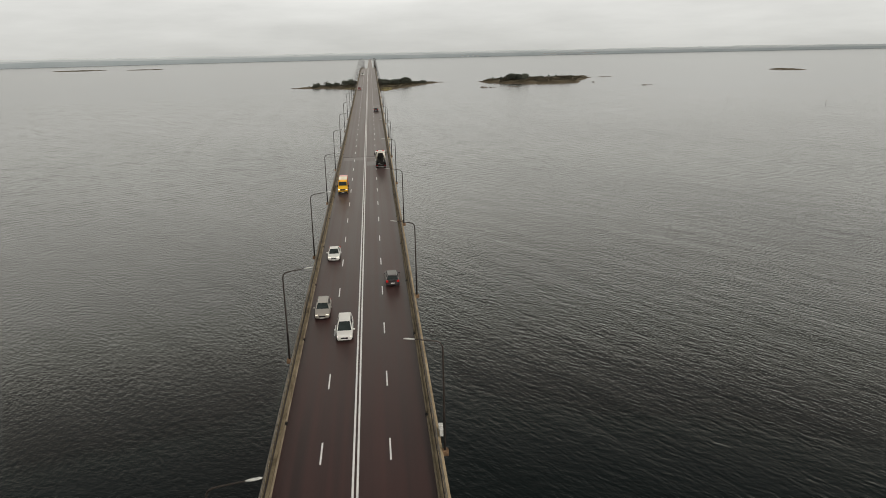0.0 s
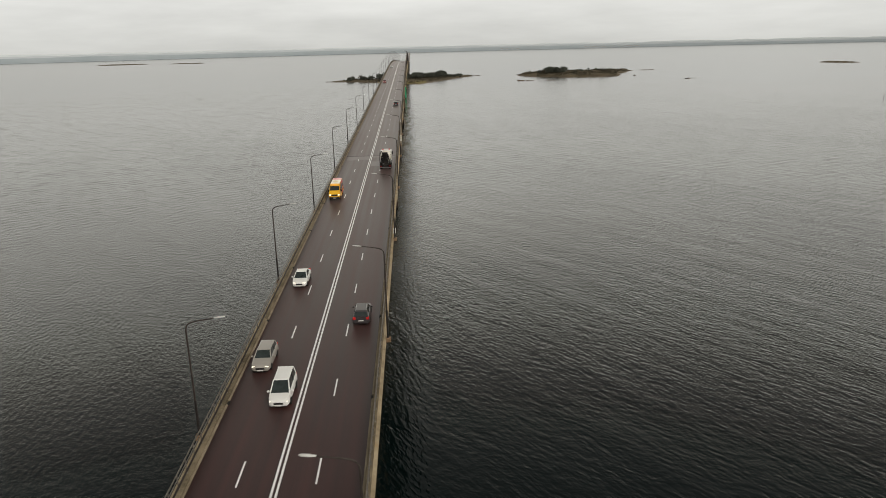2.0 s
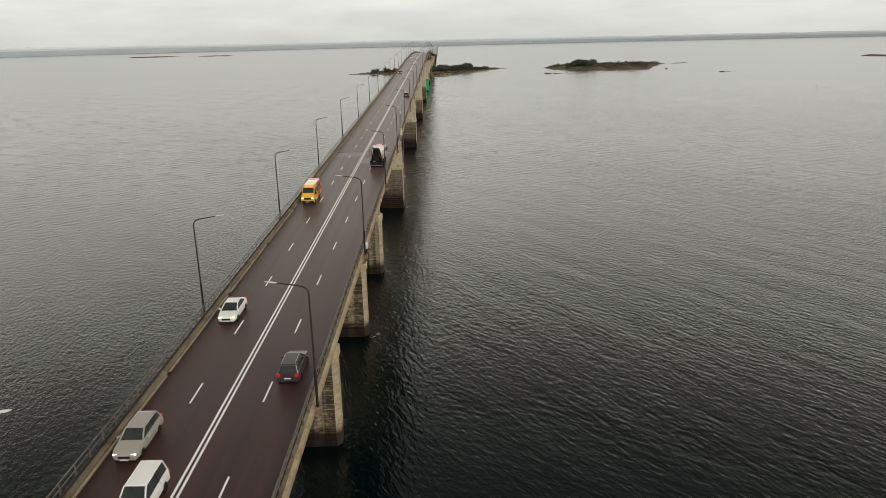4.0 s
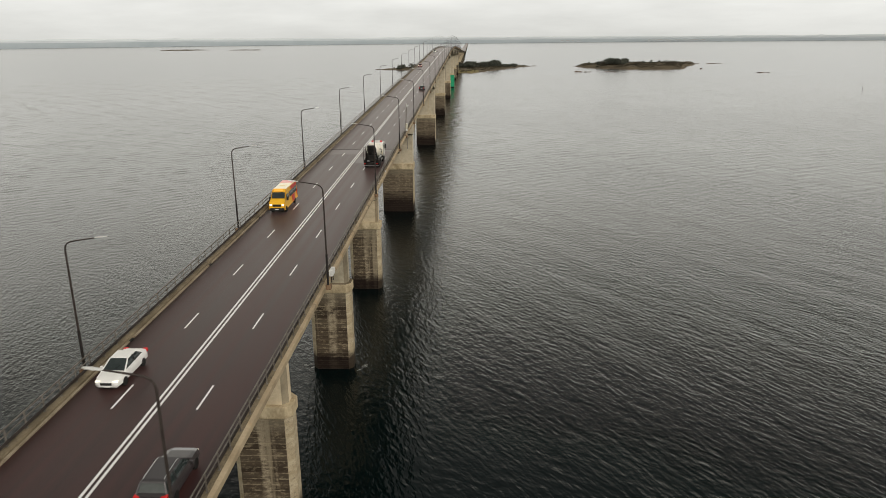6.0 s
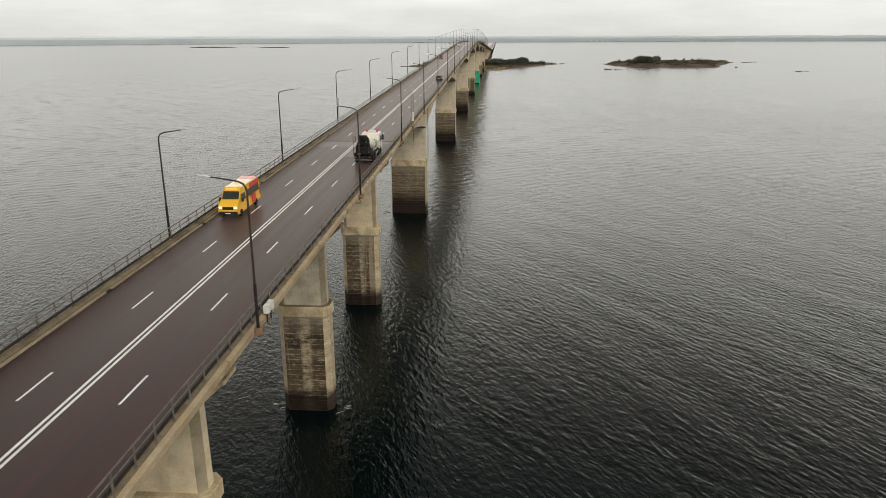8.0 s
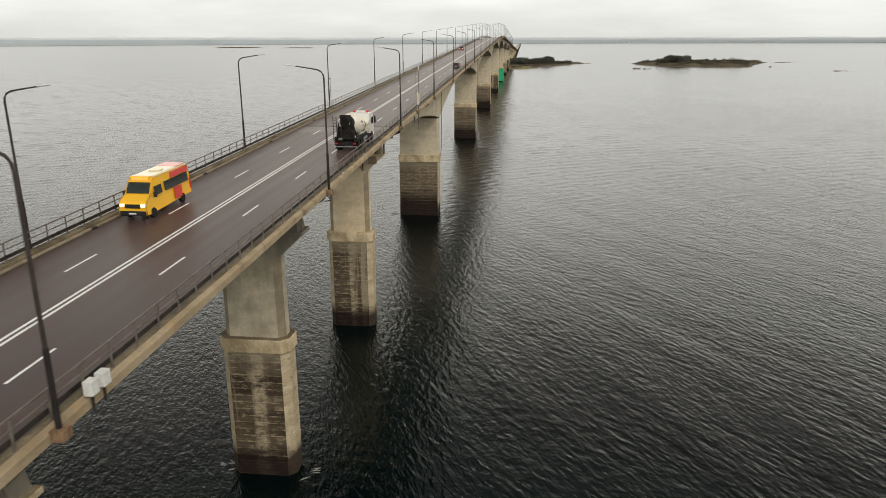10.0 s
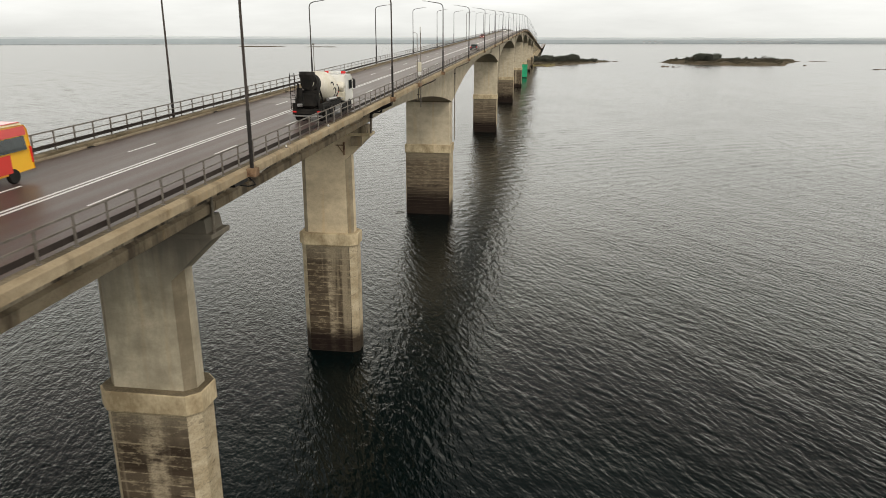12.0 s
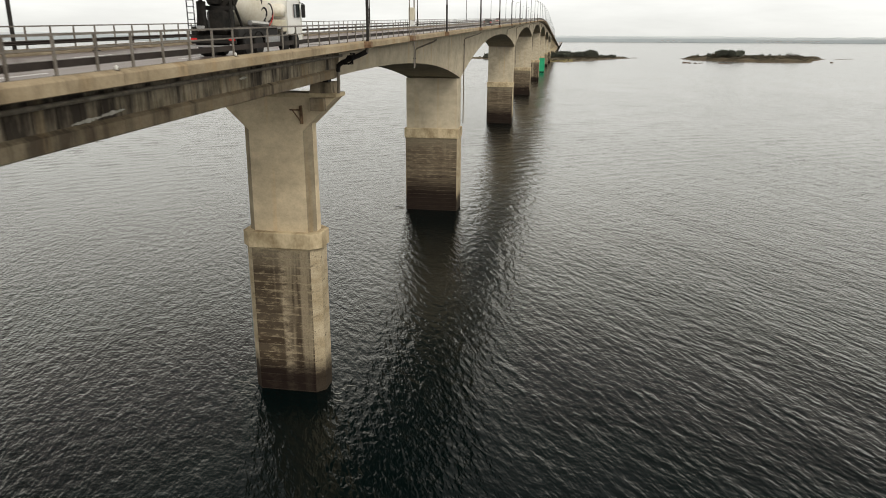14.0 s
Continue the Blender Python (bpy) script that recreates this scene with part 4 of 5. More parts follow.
car("white_minivan", "white people carrier with lit headlights on the road", WHITE, [(y, w, z + 0.06) for y, w, z in WAGON], (-2.2, -2.0, 0.45, 1.5, 1.75), on_road(-1.6, -116.5, True), hw=0.93)
car("dark_estate_car", "charcoal estate car with roof rails and red tail lights", DARK, WAGON, (-2.15, -1.8, 0.25, 1.15, 1.5), on_road(4.15, -100.0, False), rails=True)
car("white_saloon", "white saloon car with lit headlights on the road", WHITE, SEDAN, (-1.85, -0.95, 0.2, 1.25, 1.42), on_road(-4.1, -88.0, True))
car("black_car", "small black hatchback driving up the bridge", DARK, SEDAN, (-2.0, -1.5, 0.2, 1.15, 1.45), on_road(3.9, 112.0, False))
car("red_car", "dark red car coming down the bridge", REDDISH, SEDAN, (-2.0, -1.3, 0.2, 1.15, 1.45), on_road(-4.4, 227.0, True))
car("white_saloon", "white saloon car near the bridge crest", WHITE, SEDAN, (-1.85, -0.95, 0.2, 1.25, 1.42), on_road(-4.1, 372.0, True))


def minibus(at):
    yellow, red = paint("bus_yellow_paint", (0.85, 0.47, 0.02)), paint("bus_red_paint", (0.62, 0.04, 0.03))
    cream = paint("cream_roof_paint", (0.75, 0.66, 0.42))
    v = thing("minibus", "yellow and red minibus with lit headlights on the road", "minibus", turn=at)
    prof = [(-3.45, 0.5), (-3.45, 2.45), (-3.32, 2.68), (1.75, 2.74), (2.05, 2.6), (2.62, 1.72), (3.35, 1.38), (3.52, 1.05), (3.52, 0.42), (2.9, 0.36)]
    bm = bmesh.new()
    w = lambda z: 1.0 if z < 1.4 else 1.0 - 0.14 * (z - 1.4) / 1.3
    loft(bm, [[(s * w(z) * k, y, z) for y, z in prof] for s, k in ((-1, 0.93), (-1, 1), (1, 1), (1, 0.93))])
    part("body", bm, yellow, v)
    bm = bmesh.new()
    loft(bm, [[(-0.83, y, 2.70), (0.83, y, 2.70), (0.72, y, 2.82), (-0.72, y, 2.82)] for y in (-3.2, 1.7)])
    part("roof", bm, cream, v, "cream roof panel")
    for s in (1, -1):
        side = lambda y0, y1, z0, z1, d: loft(bmesh.new(), [[(s * (w(z0) + d), y0, z0), (s * (w(z0) + d), y1, z0), (s * (w(z1) + d), y1, z1), (s * (w(z1) + d), y0, z1)],
                                                           [(s * (w(z0) - 0.02), y0, z0), (s * (w(z0) - 0.02), y1, z0), (s * (w(z1) - 0.02), y1, z1), (s * (w(z1) - 0.02), y0, z1)]])
        part("red_band", side(-1.9, -0.75, 0.55, 1.42, 0.006), red, v, "red side band")
        part("red_band", side(-3.3, -0.55, 2.2, 2.62, 0.006), red, v, "red upper rear panel")
        part("side_window", side(-3.1, 0.55, 1.5, 2.16, 0.010), M_GLASS, v)
        part("door_window", side(1.0, 2.0, 1.5, 2.12, 0.010), M_GLASS, v)
        part("mirror", boxed(s * 1.02, s * 1.25, 2.25, 2.4, 1.45, 1.85, 0.03), M_TRIM, v)
        part("headlight", boxed(s * 0.6, s * 0.92, 3.3, 3.54, 0.98, 1.2, 0.03), M_LIT, v)
        part("tail_light", boxed(s * 0.85, s * 0.98, -3.48, -3.4, 0.8, 1.6, 0.02), M_TAIL, v)
    part("windscreen", loft(bmesh.new(), [[(-0.84, 2.66, 1.78), (0.84, 2.66, 1.78), (0.80, 2.2, 2.46), (-0.80, 2.2, 2.46)], [(-0.84, 2.6, 1.74), (0.84, 2.6, 1.74), (0.80, 2.12, 2.42), (-0.80, 2.12, 2.42)]]), M_GLASS, v)
    part("rear_window", boxed(-0.7, 0.7, -3.47, -3.42, 1.5, 2.2, 0.01), M_GLASS, v)
    d = part("destination_box", boxed(-0.72, 0.72, 1.72, 2.12, 2.5, 2.86, 0.04), yellow, v)
    part("display", boxed(-0.6, 0.6, 2.10, 2.135, 2.57, 2.79, 0.01), M_AMBER, d, "amber destination display")
    part("grille", boxed(-0.55, 0.55, 3.42, 3.55, 0.9, 1.18, 0.02), M_TRIM, v)
    part("bumper", boxed(-0.95, 0.95, 3.3, 3.6, 0.36, 0.72, 0.05), M_TRIM, v)
    part("number_plate", boxed(-0.26, 0.26, 3.58, 3.62, 0.5, 0.6, 0.005), M_PLATE, v)
    part("roof_panel", boxed(-0.8, 0.8, -3.15, -1.75, 2.80, 2.835, 0.01), red, v, "red rear roof panel")
    part("roof_hatch", boxed(-0.4, 0.4, -0.6, 0.1, 2.8, 2.9, 0.03), cream, v)
    wheels(v, (2.45, -2.0), 1.0, 0.36, 0.24)
    return v


minibus(on_road(-4.3, -42.0, True))


def mixer_truck(at):
    white = paint("truck_white_paint", (0.76, 0.75, 0.71))
    drum_m = material("dirty_cream_drum", (0.62, 0.56, 0.44), (0.84, 0.82, 0.75), 0.5, scale=0.6, fine=8, spread=0.35)
    black = material("grimy_black_steel", (0.003, 0.003, 0.003), (0.026, 0.023, 0.020), 0.6, scale=1.5, fine=9, spread=0.3)
    v = thing("concrete_mixer_truck", "white concrete mixer truck with cream drum and black chute", "truck", turn=at)
    for s in (1, -1):
        part("chassis_rail", boxed(s * 0.35, s * 0.5, -4.4, 4.2, 0.72, 1.02, 0.02), black, v)
    cab = bmesh.new()
    cp = [(2.15, 0.95), (2.15, 3.0), (2.35, 3.12), (3.9, 3.08), (4.25, 2.85), (4.42, 1.6), (4.42, 0.5), (3.95, 0.45), (2.9, 0.9)]
    loft(cab, [[(s * k, y, z) for y, z in cp] for s, k in ((-1, 1.18), (-1, 1.24), (1, 1.24), (1, 1.18))])
    cab = part("cab", cab, white, v)
    part("windscreen", loft(bmesh.new(), [[(-1.08, 4.43, 1.72), (1.08, 4.43, 1.72), (1.05, 4.28, 2.78), (-1.05, 4.28, 2.78)], [(-1.08, 4.36, 1.72), (1.08, 4.36, 1.72), (1.05, 4.2, 2.78), (-1.05, 4.2, 2.78)]]), M_GLASS, cab)
    for s in (1, -1):
        part("door_window", boxed(s * 1.2, s * 1.25, 3.25, 4.15, 1.85, 2.6, 0.02), M_GLASS, cab)
        m = part("mirror", boxed(s * 1.3, s * 1.52, 4.2, 4.36, 1.85, 2.6, 0.04), M_TRIM, cab)
        part("mirror_arm", tube(bmesh.new(), [(s * 1.2, 4.25, 2.7), (s * 1.42, 4.28, 2.62)], 0.025, 6), M_TRIM, m)
        part("red_beacon", boxed(s * 0.55, s * 0.9, 3.3, 3.6, 3.12, 3.34, 0.04), M_TAIL, cab, "red roof lamp")
        part("headlight", boxed(s * 0.75, s * 1.1, 4.38, 4.46, 0.75, 1.0, 0.02), M_LIT, cab)
        part("step", boxed(s * 1.0, s * 1.22, 2.9, 3.6, 0.4, 0.62, 0.02), M_TRIM, cab)
    part("light_bar", boxed(-0.55, 0.55, 3.3, 3.6, 3.12, 3.32, 0.04), M_HEAD, cab, "white roof light bar")
    part("bumper", boxed(-1.22, 1.22, 4.2, 4.55, 0.4, 0.72, 0.05), white, cab)
    a, b = Vector((0, 1.75, 1.85)), Vector((0, -3.55, 2.95))
    ax = Matrix.Translation(a) @ (b - a).to_track_quat("Z", "Y").to_matrix().to_4x4()
    n = (b - a).length
    pr = [(0.3, 0), (0.55, 0.1), (1.0, 0.9), (1.2, 1.7), (1.25, 2.5), (1.19, 3.2), (0.97, 4.1), (0.66, n - 0.35), (0.6, n)]
    drum = part("drum", lathe(bmesh.new(), pr, ax, 32), drum_m, v, "dirty cream mixing drum", smooth=True)
    part("drum_collar", lathe(bmesh.new(), [(0.66, n - 0.5), (0.74, n - 0.45), (0.74, n - 0.2), (0.6, n - 0.1)], ax, 28), black, drum)
    part("drum_ring", lathe(bmesh.new(), [(0.98, 3.75), (1.03, 3.8), (1.0, 3.95), (0.94, 3.97)], ax, 28), M_TRIM, drum)

    def r_at(h):
        for (r0, h0), (r1, h1) in zip(pr, pr[1:]):
            if h0 <= h <= h1:
                return r0 + (r1 - r0) * (h - h0) / (h1 - h0)
        return 0.6
    for hc, ac, rh, ra, q0, q1 in ((2.75, -0.30, 0.36, 0.40, 0.6, 5.6), (2.05, -0.02, 0.42, 0.42, 0.9, 5.3), (3.25, 0.25, 0.22, 0.16, 0.0, 3.6)):
        pts = []
        for i in range(15):
            q = q0 + (q1 - q0) * i / 14
            h, an = hc + rh * math.cos(q), ac + ra * math.sin(q) + math.pi * 1.95
            pts.append(ax @ Vector(((r_at(h) - 0.02) * math.cos(an), (r_at(h) - 0.02) * math.sin(an), h)))
        part("dark_mark", tube(bmesh.new(), pts, [0.035 + 0.04 * math.sin(i / 14 * math.pi) for i in range(15)], 6), M_TRIM, drum)
    # stripe borrows the tail-light red, so it glows faintly without being a lamp
    part("red_stripe", tube(bmesh.new(), [ax @ Vector(((r_at(1.45) - 0.02) * math.cos(q), (r_at(1.45) - 0.02) * math.sin(q), 1.45 + 0.12 * math.sin(3 * q))) for q in [math.pi * (1.6 + 0.05 * i) for i in range(14)]], 0.045, 6), M_TAIL, drum, "faded red stripe")
    part("grimy_neck", lathe(bmesh.new(), [(r_at(n - 0.6) + 0.012, n - 0.6), (r_at(n - 0.4) + 0.02, n - 0.4), (0.66, n + 0.02), (0.4, n + 0.02), (0.4, n - 0.5)], ax, 28), black, drum, "blackened drum mouth")
    # rear frame, hopper, chute
    bm = bmesh.new()
    for s in (1, -1):
        tube(bm, [(s * 0.95, -4.2, 1.0), (s * 0.75, -3.9, 2.9)], 0.08, 6)
        tube(bm, [(s * 0.95, -2.9, 1.0), (s * 0.8, -3.8, 2.7)], 0.07, 6)
    box(bm, -0.9, 0.9, -4.0, -3.8, 2.2, 2.4)
    part("rear_frame", bm, black, v)
    tilt = Matrix.Translation((-0.05, -3.95, 2.45)) @ Matrix.Rotation(radians(-9), 4, "X")
    part("hopper", lathe(bmesh.new(), [(0.30, 0.0), (0.42, 0.35), (0.62, 1.05), (0.60, 1.3), (0.52, 1.3), (0.36, 0.5), (0.2, 0.3)], tilt, 14), black, v, "black feed hopper")
    for x0, x1, y0, y1, z0, z1, w in ((-0.55, -0.35, -4.3, -4.75, 2.6, 1.35, 0.24),):
        bm = bmesh.new()
        loft(bm, [[(x + w * math.cos(q), y - 0.5 * w * math.sin(q), z) for q in [math.pi * k / 6 for k in range(7)]] for x, y, z in ((x0, y0, z0), ((x0 + x1) / 2, (y0 + y1) / 2, (z0 + z1) / 2), (x1, y1, z1))], close=False)
        bmesh.ops.solidify(bm, geom=bm.faces[:], thickness=0.05)
        part("chute", bm, black, v, "grimy discharge chute")
    bm = boxed(-0.5, 0.62, -4.1, -3.1, 1.05, 2.3, 0.2)
    part("drive_housing", bm, black, v)
    part("chute_lip", boxed(-0.62, -0.2, -4.86, -4.6, 1.25, 1.5, 0.05), M_RIM, v, "bare grey chute lip")
    for s in (1, -1):
        part("side_panel", boxed(s * 0.95, s * 1.2, -4.3, 0.7, 0.95, 1.45, 0.05), black, v)
        bm = tube(bmesh.new(), [(s * 1.14, -2.7, 1.62), (s * 1.14, -0.6, 1.52)], 0.14, 8)
        part("spare_chute", bm, M_RIM, v, "grey spare chute section beside the drum")
    bm = bmesh.new()
    for x in (-1.2, -0.85):
        tube(bm, [(x, -4.5, 1.0), (x, -4.45, 3.7)], 0.03, 6)
    for k in range(9):
        tube(bm, [(-1.2, -4.48, 1.2 + 0.29 * k), (-0.85, -4.48, 1.2 + 0.29 * k)], 0.02, 5)
    part("ladder", bm, black, v)
    bar = part("rear_bumper", boxed(-1.22, 1.22, -4.62, -4.5, 0.50, 0.60, 0.02), M_RIM, v, "grey rear underrun bar")
    part("rear_panel", boxed(-1.15, 1.15, -4.5, -4.35, 0.66, 1.05, 0.03), black, v)
    for s in (1, -1):
        part("tail_light", boxed(s * 0.82, s * 1.12, -4.56, -4.48, 0.8, 0.92, 0.02), M_TAIL, v)
        for y in (-3.2, -1.9):
            bm = bmesh.new()
            loft(bm, [[(s * 0.62, y + 0.68 * math.cos(q), 0.55 + 0.66 * math.sin(q)) for q in [math.pi * k / 8 for k in range(9)]], [(s * 1.24, y + 0.68 * math.cos(q), 0.55 + 0.66 * math.sin(q)) for q in [math.pi * k / 8 for k in range(9)]]], close=False)
            bmesh.ops.solidify(bm, geom=bm.faces[:], thickness=0.03)
            part("mudguard", bm, black, v)
        part("side_guard", boxed(s * 1.1, s * 1.2, -0.9, 1.0, 0.6, 0.95, 0.02), M_RIM, v)
        part("drum_walkway", boxed(s * 0.8, s * 1.2, -2.6, 1.5, 1.28, 1.36, 0.01), M_RIM, v)
    part("water_tank", lathe(bmesh.new(), [(0.05, -0.45), (0.3, -0.42), (0.34, -0.3), (0.34, 0.3), (0.3, 0.42), (0.05, 0.45)], Matrix.Translation((0.75, 1.85, 2.25)) @ X_AXIS, 18), drum_m, v, "cream water tank", smooth=True)
    part("tool_box", boxed(0.55, 1.2, 1.45, 2.1, 1.1, 1.75, 0.04), M_CABINET, v)
    part("air_stack", tube(bmesh.new(), [(-1.0, 2.0, 1.2), (-1.0, 2.0, 3.0)], 0.16, 10), M_TRIM, v)
    part("fuel_tank", boxed(-1.2, -0.6, 0.2, 1.4, 0.55, 1.1, 0.08), M_RIM, v)
    wheels(v, (3.3, 1.75, -1.9, -3.2), 1.24, 0.52, 0.29, (2, 3))
    return v


mixer_truck(on_road(4.0, -13.5, False))

# ---------------- islands ----------------
M_HEATH = material("brown_heath", (0.065, 0.053, 0.036), (0.14, 0.112, 0.07), 0.95, scale=0.07, fine=0.5, bump=0.3, spread=0.26, mixf=0.45)
M_GRASS = material("yellow_shore_grass", (0.15, 0.125, 0.05), (0.26, 0.22, 0.10), 0.9, scale=0.08, fine=0.9, bump=0.1)
M_ROCK = material("rusty_shore_rock", (0.10, 0.078, 0.062), (0.22, 0.17, 0.135), 0.9, scale=0.12, fine=1.2, bump=0.15)
M_BARK = material("tree_bark", (0.05, 0.042, 0.035), (0.09, 0.075, 0.06), 0.9, scale=2, fine=12)
# evergreen tones lifted and greyed: distance haze put into the colour
M_LEAF = material("haze_greyed_leaves", (0.062, 0.070, 0.058), (0.135, 0.140, 0.112), 0.85, scale=0.35, fine=3, vary=0.35)
M_BROWNLEAF = material("bare_autumn_twigs", (0.05, 0.042, 0.03), (0.10, 0.085, 0.06), 0.9, scale=0.6, fine=5)


def inside(poly, x, y):
    """Signed distance to a polygon's edge, positive inside."""
    d, odd = 1e9, False
    for (ax, ay), (bx, by) in zip(poly, poly[1:] + poly[:1]):
        ex, ey = bx - ax, by - ay
        t = max(0, min(1, ((x - ax) * ex + (y - ay) * ey) / (ex * ex + ey * ey)))
        d = min(d, math.hypot(x - ax - t * ex, y - ay - t * ey))
        if (ay > y) != (by > y) and x < ax + (y - ay) / (by - ay) * ex:
            odd = not odd
    return d if odd else -d


def ground_height(poly, x, y, rise, width):
    d = inside(poly, x, y) + 9 * noise.noise((x * 0.03, y * 0.03, 1.5)) + 4 * noise.noise((x * 0.11, y * 0.11, 4))
    h = rise * (1 - math.exp(-max(d, 0) / width)) if d > 0 else max(d * 0.12, -1.2)
    return h + (0.5 * noise.noise((x * 0.07, y * 0.07, 9)) * rise * 0.5 if d > 3 else 0)


def island(name, label, poly, rise, width, cell=4.0, grassy=0.6):
    xs, ys = [p[0] for p in poly], [p[1] for p in poly]
    x0, x1, y0, y1 = min(xs) - 14, max(xs) + 14, min(ys) - 14, max(ys) + 14
    nx, ny = int((x1 - x0) / cell) + 1, int((y1 - y0) / cell) + 1
    bm = bmesh.new()
    g = [[bm.verts.new((x0 + i * cell, y0 + j * cell, ground_height(poly, x0 + i * cell, y0 + j * cell, rise, width))) for i in range(nx + 1)] for j in range(ny + 1)]
    for j in range(ny):
        for i in range(nx):
            q = (g[j][i], g[j][i + 1], g[j + 1][i + 1], g[j + 1][i])
            if max(v.co.z for v in q) > -1.0:
                f = bm.faces.new(q)
                h = sum(v.co.z for v in q) / 4
                c = f.calc_center_median()
                f.material_index = 2 if h < 0.4 else (1 if h < grassy and c.x < 34 and c.y < 930 else 0)
    ob = new(name, finish(name, bm, [M_HEATH, M_GRASS, M_ROCK], True))
    return tagged(ob, label, "island", kind="structure")


ISLE_A = [(-118, 988), (-70, 955), (-20, 905), (2, 866), (24, 862), (40, 900), (62, 960), (95, 1040), (124, 1092), (70, 1105), (0, 1090), (-60, 1040), (-100, 1005)]
ISLE_B = [(184, 1072), (205, 990), (245, 948), (290, 936), (332, 945), (346, 985), (360, 1040), (415, 1150), (290, 1130), (220, 1115)]
island("island_ground", "low heath-covered island with pale grassy shore under the bridge", ISLE_A, 2.6, 10, grassy=2.2)
island("island_ground", "low brown heath island with a rocky shore", ISLE_B, 5.0, 14)
island("island_ground", "distant flat dark islet", [(-1330, 2990), (-1200, 2960), (-1150, 3010), (-1120, 3060), (-1220, 3075), (-1320, 3040)], 4.5, 15, 10)
island("island_ground", "distant flat dark islet", [(-1005, 2950), (-870, 2935), (-850, 2960), (-930, 2985), (-1000, 2975)], 4.5, 12, 9)
island("island_ground", "distant flat dark islet", [(860, 1300), (890, 1255), (905, 1260), (900, 1330), (880, 1350)], 3.5, 9, 5)


def rock(name, label, x, y, size, h):
    bm = bmesh.new()
    bmesh.ops.create_icosphere(bm, subdivisions=2, radius=1.0)
    for v in bm.verts:
        v.co *= 1 + 0.4 * noise.noise(v.co * 1.7 + Vector((x, y, 0)))
        v.co = Vector((v.co.x * size, v.co.y * size * 0.7, v.co.z * h))
    ob = tagged(new(name, finish(name, bm, M_ROCK)), label, "rock", "shore rocks")
    ob.location = (x, y, 0.1)


for x, y, s_, h in ((166, 873, 3.6, 1.6), (171, 876, 2.6, 1.2), (178, 873, 2.4, 0.9), (184, 872, 3.0, 0.7), (208, 873, 4.0, 0.7), (215, 874, 4.5, 0.6), (396, 828, 5.0, 0.7), (404, 829, 4.2, 0.5), (437, 1150, 9.0, 0.7), (455, 1165, 6.0, 0.5), (357, 948, 2.0, 1.4), (-122, 990, 4.0, 0.7), (126, 1094, 5.0, 0.7)):
    rock("shore_rock", "low grey rock breaking the water", x, y, s_, h)


def tree(seed, height, spread, leaf, clumps, leaves):
    rnd = random.Random(seed)
    t = thing("tree", "dark dense tree on the island" if leaf is M_LEAF else "bare brown twiggy tree on the island", "tree", group="island trees")
    bm = bmesh.new()
    lean = Vector((rnd.uniform(-0.5, 0.5), rnd.uniform(-0.5, 0.5), 0))
    tube(bm, [(0, 0, -0.3), lean * 0.4 + Vector((0, 0, height * 0.4)), lean + Vector((0, 0, height * 0.85))], [0.28, 0.2, 0.06], 7)
    tips = []
    for k in range(8):
        a, z0 = rnd.uniform(0, 6.28), height * rnd.uniform(0.25, 0.6)
        d = Vector((math.cos(a), math.sin(a), rnd.uniform(0.3, 0.9)))
        p0 = lean * (z0 / height) + Vector((0, 0, z0))
        p1 = p0 + d * spread * rnd.uniform(0.55, 0.95)
        tube(bm, [p0, (p0 + p1) / 2 + Vector((0, 0, 0.25)), p1], [0.12, 0.08, 0.03], 5)
        tips.append(p1)
    part("trunk", bm, M_BARK, t)
    verts, faces = [], []
    for k in range(clumps):
        if rnd.random() < 0.25:
            c = rnd.choice(tips) + Vector([rnd.gauss(0, spread * 0.2) for _ in range(3)])
        else:
            a, r = rnd.uniform(0, 6.28), spread * math.sqrt(rnd.random())
            zz = height * (0.22 + (0.30 + 0.48 * math.sqrt(1 - (r / spread) ** 2)) * rnd.random() ** 0.6)
            c = Vector((r * math.cos(a), r * math.sin(a), zz))
        rad = rnd.uniform(0.35, 0.85) * spread * 0.3
        for j in range(leaves):
            u = Vector([rnd.gauss(0, 1) for _ in range(3)]).normalized()
            p = c + u * rad * rnd.random() ** 0.4
            e1 = u.cross(Vector((rnd.random(), rnd.random(), rnd.random()))).normalized() * rnd.uniform(0.25, 0.5)
            e2 = (u + Vector([rnd.gauss(0, 0.5) for _ in range(3)])).cross(e1).normalized() * rnd.uniform(0.25, 0.5)
            b = len(verts)
            verts += [p - e1, p + e2 * 0.8, p + e1, p - e2]
            faces.append((b, b + 1, b + 2, b + 3))
    me = bpy.data.meshes.new("crown")
    me.from_pydata(verts, [], faces)
    me.materials.append(leaf)
    part("crown", me, None, t)
    return t


KINDS = [tree(1, 9.5, 5.2, M_LEAF, 130, 22), tree(2, 7.6, 4.6, M_LEAF, 110, 22), tree(3, 5.6, 4.0, M_LEAF, 90, 20), tree(4, 9.0, 4.5, M_BROWNLEAF, 60, 9), tree(5, 4.2, 3.2, M_LEAF, 50, 18)]
used = set()
rng = random.Random(11)


def plant(poly, x, y, kind, rise, width, size):
    z = ground_height(poly, x, y, rise, width)
    if z < 0.5:
        return
    m = Matrix.LocRotScale((x, y, z), Euler((0, 0, rng.uniform(0, 6.28))), (size, size, size * rng.uniform(0.85, 1.1)))
    if kind not in used:
        used.add(kind)
        KINDS[kind].matrix_basis = m
    else:
        c = copy_thing(KINDS[kind], m)
        c.matrix_basis = m


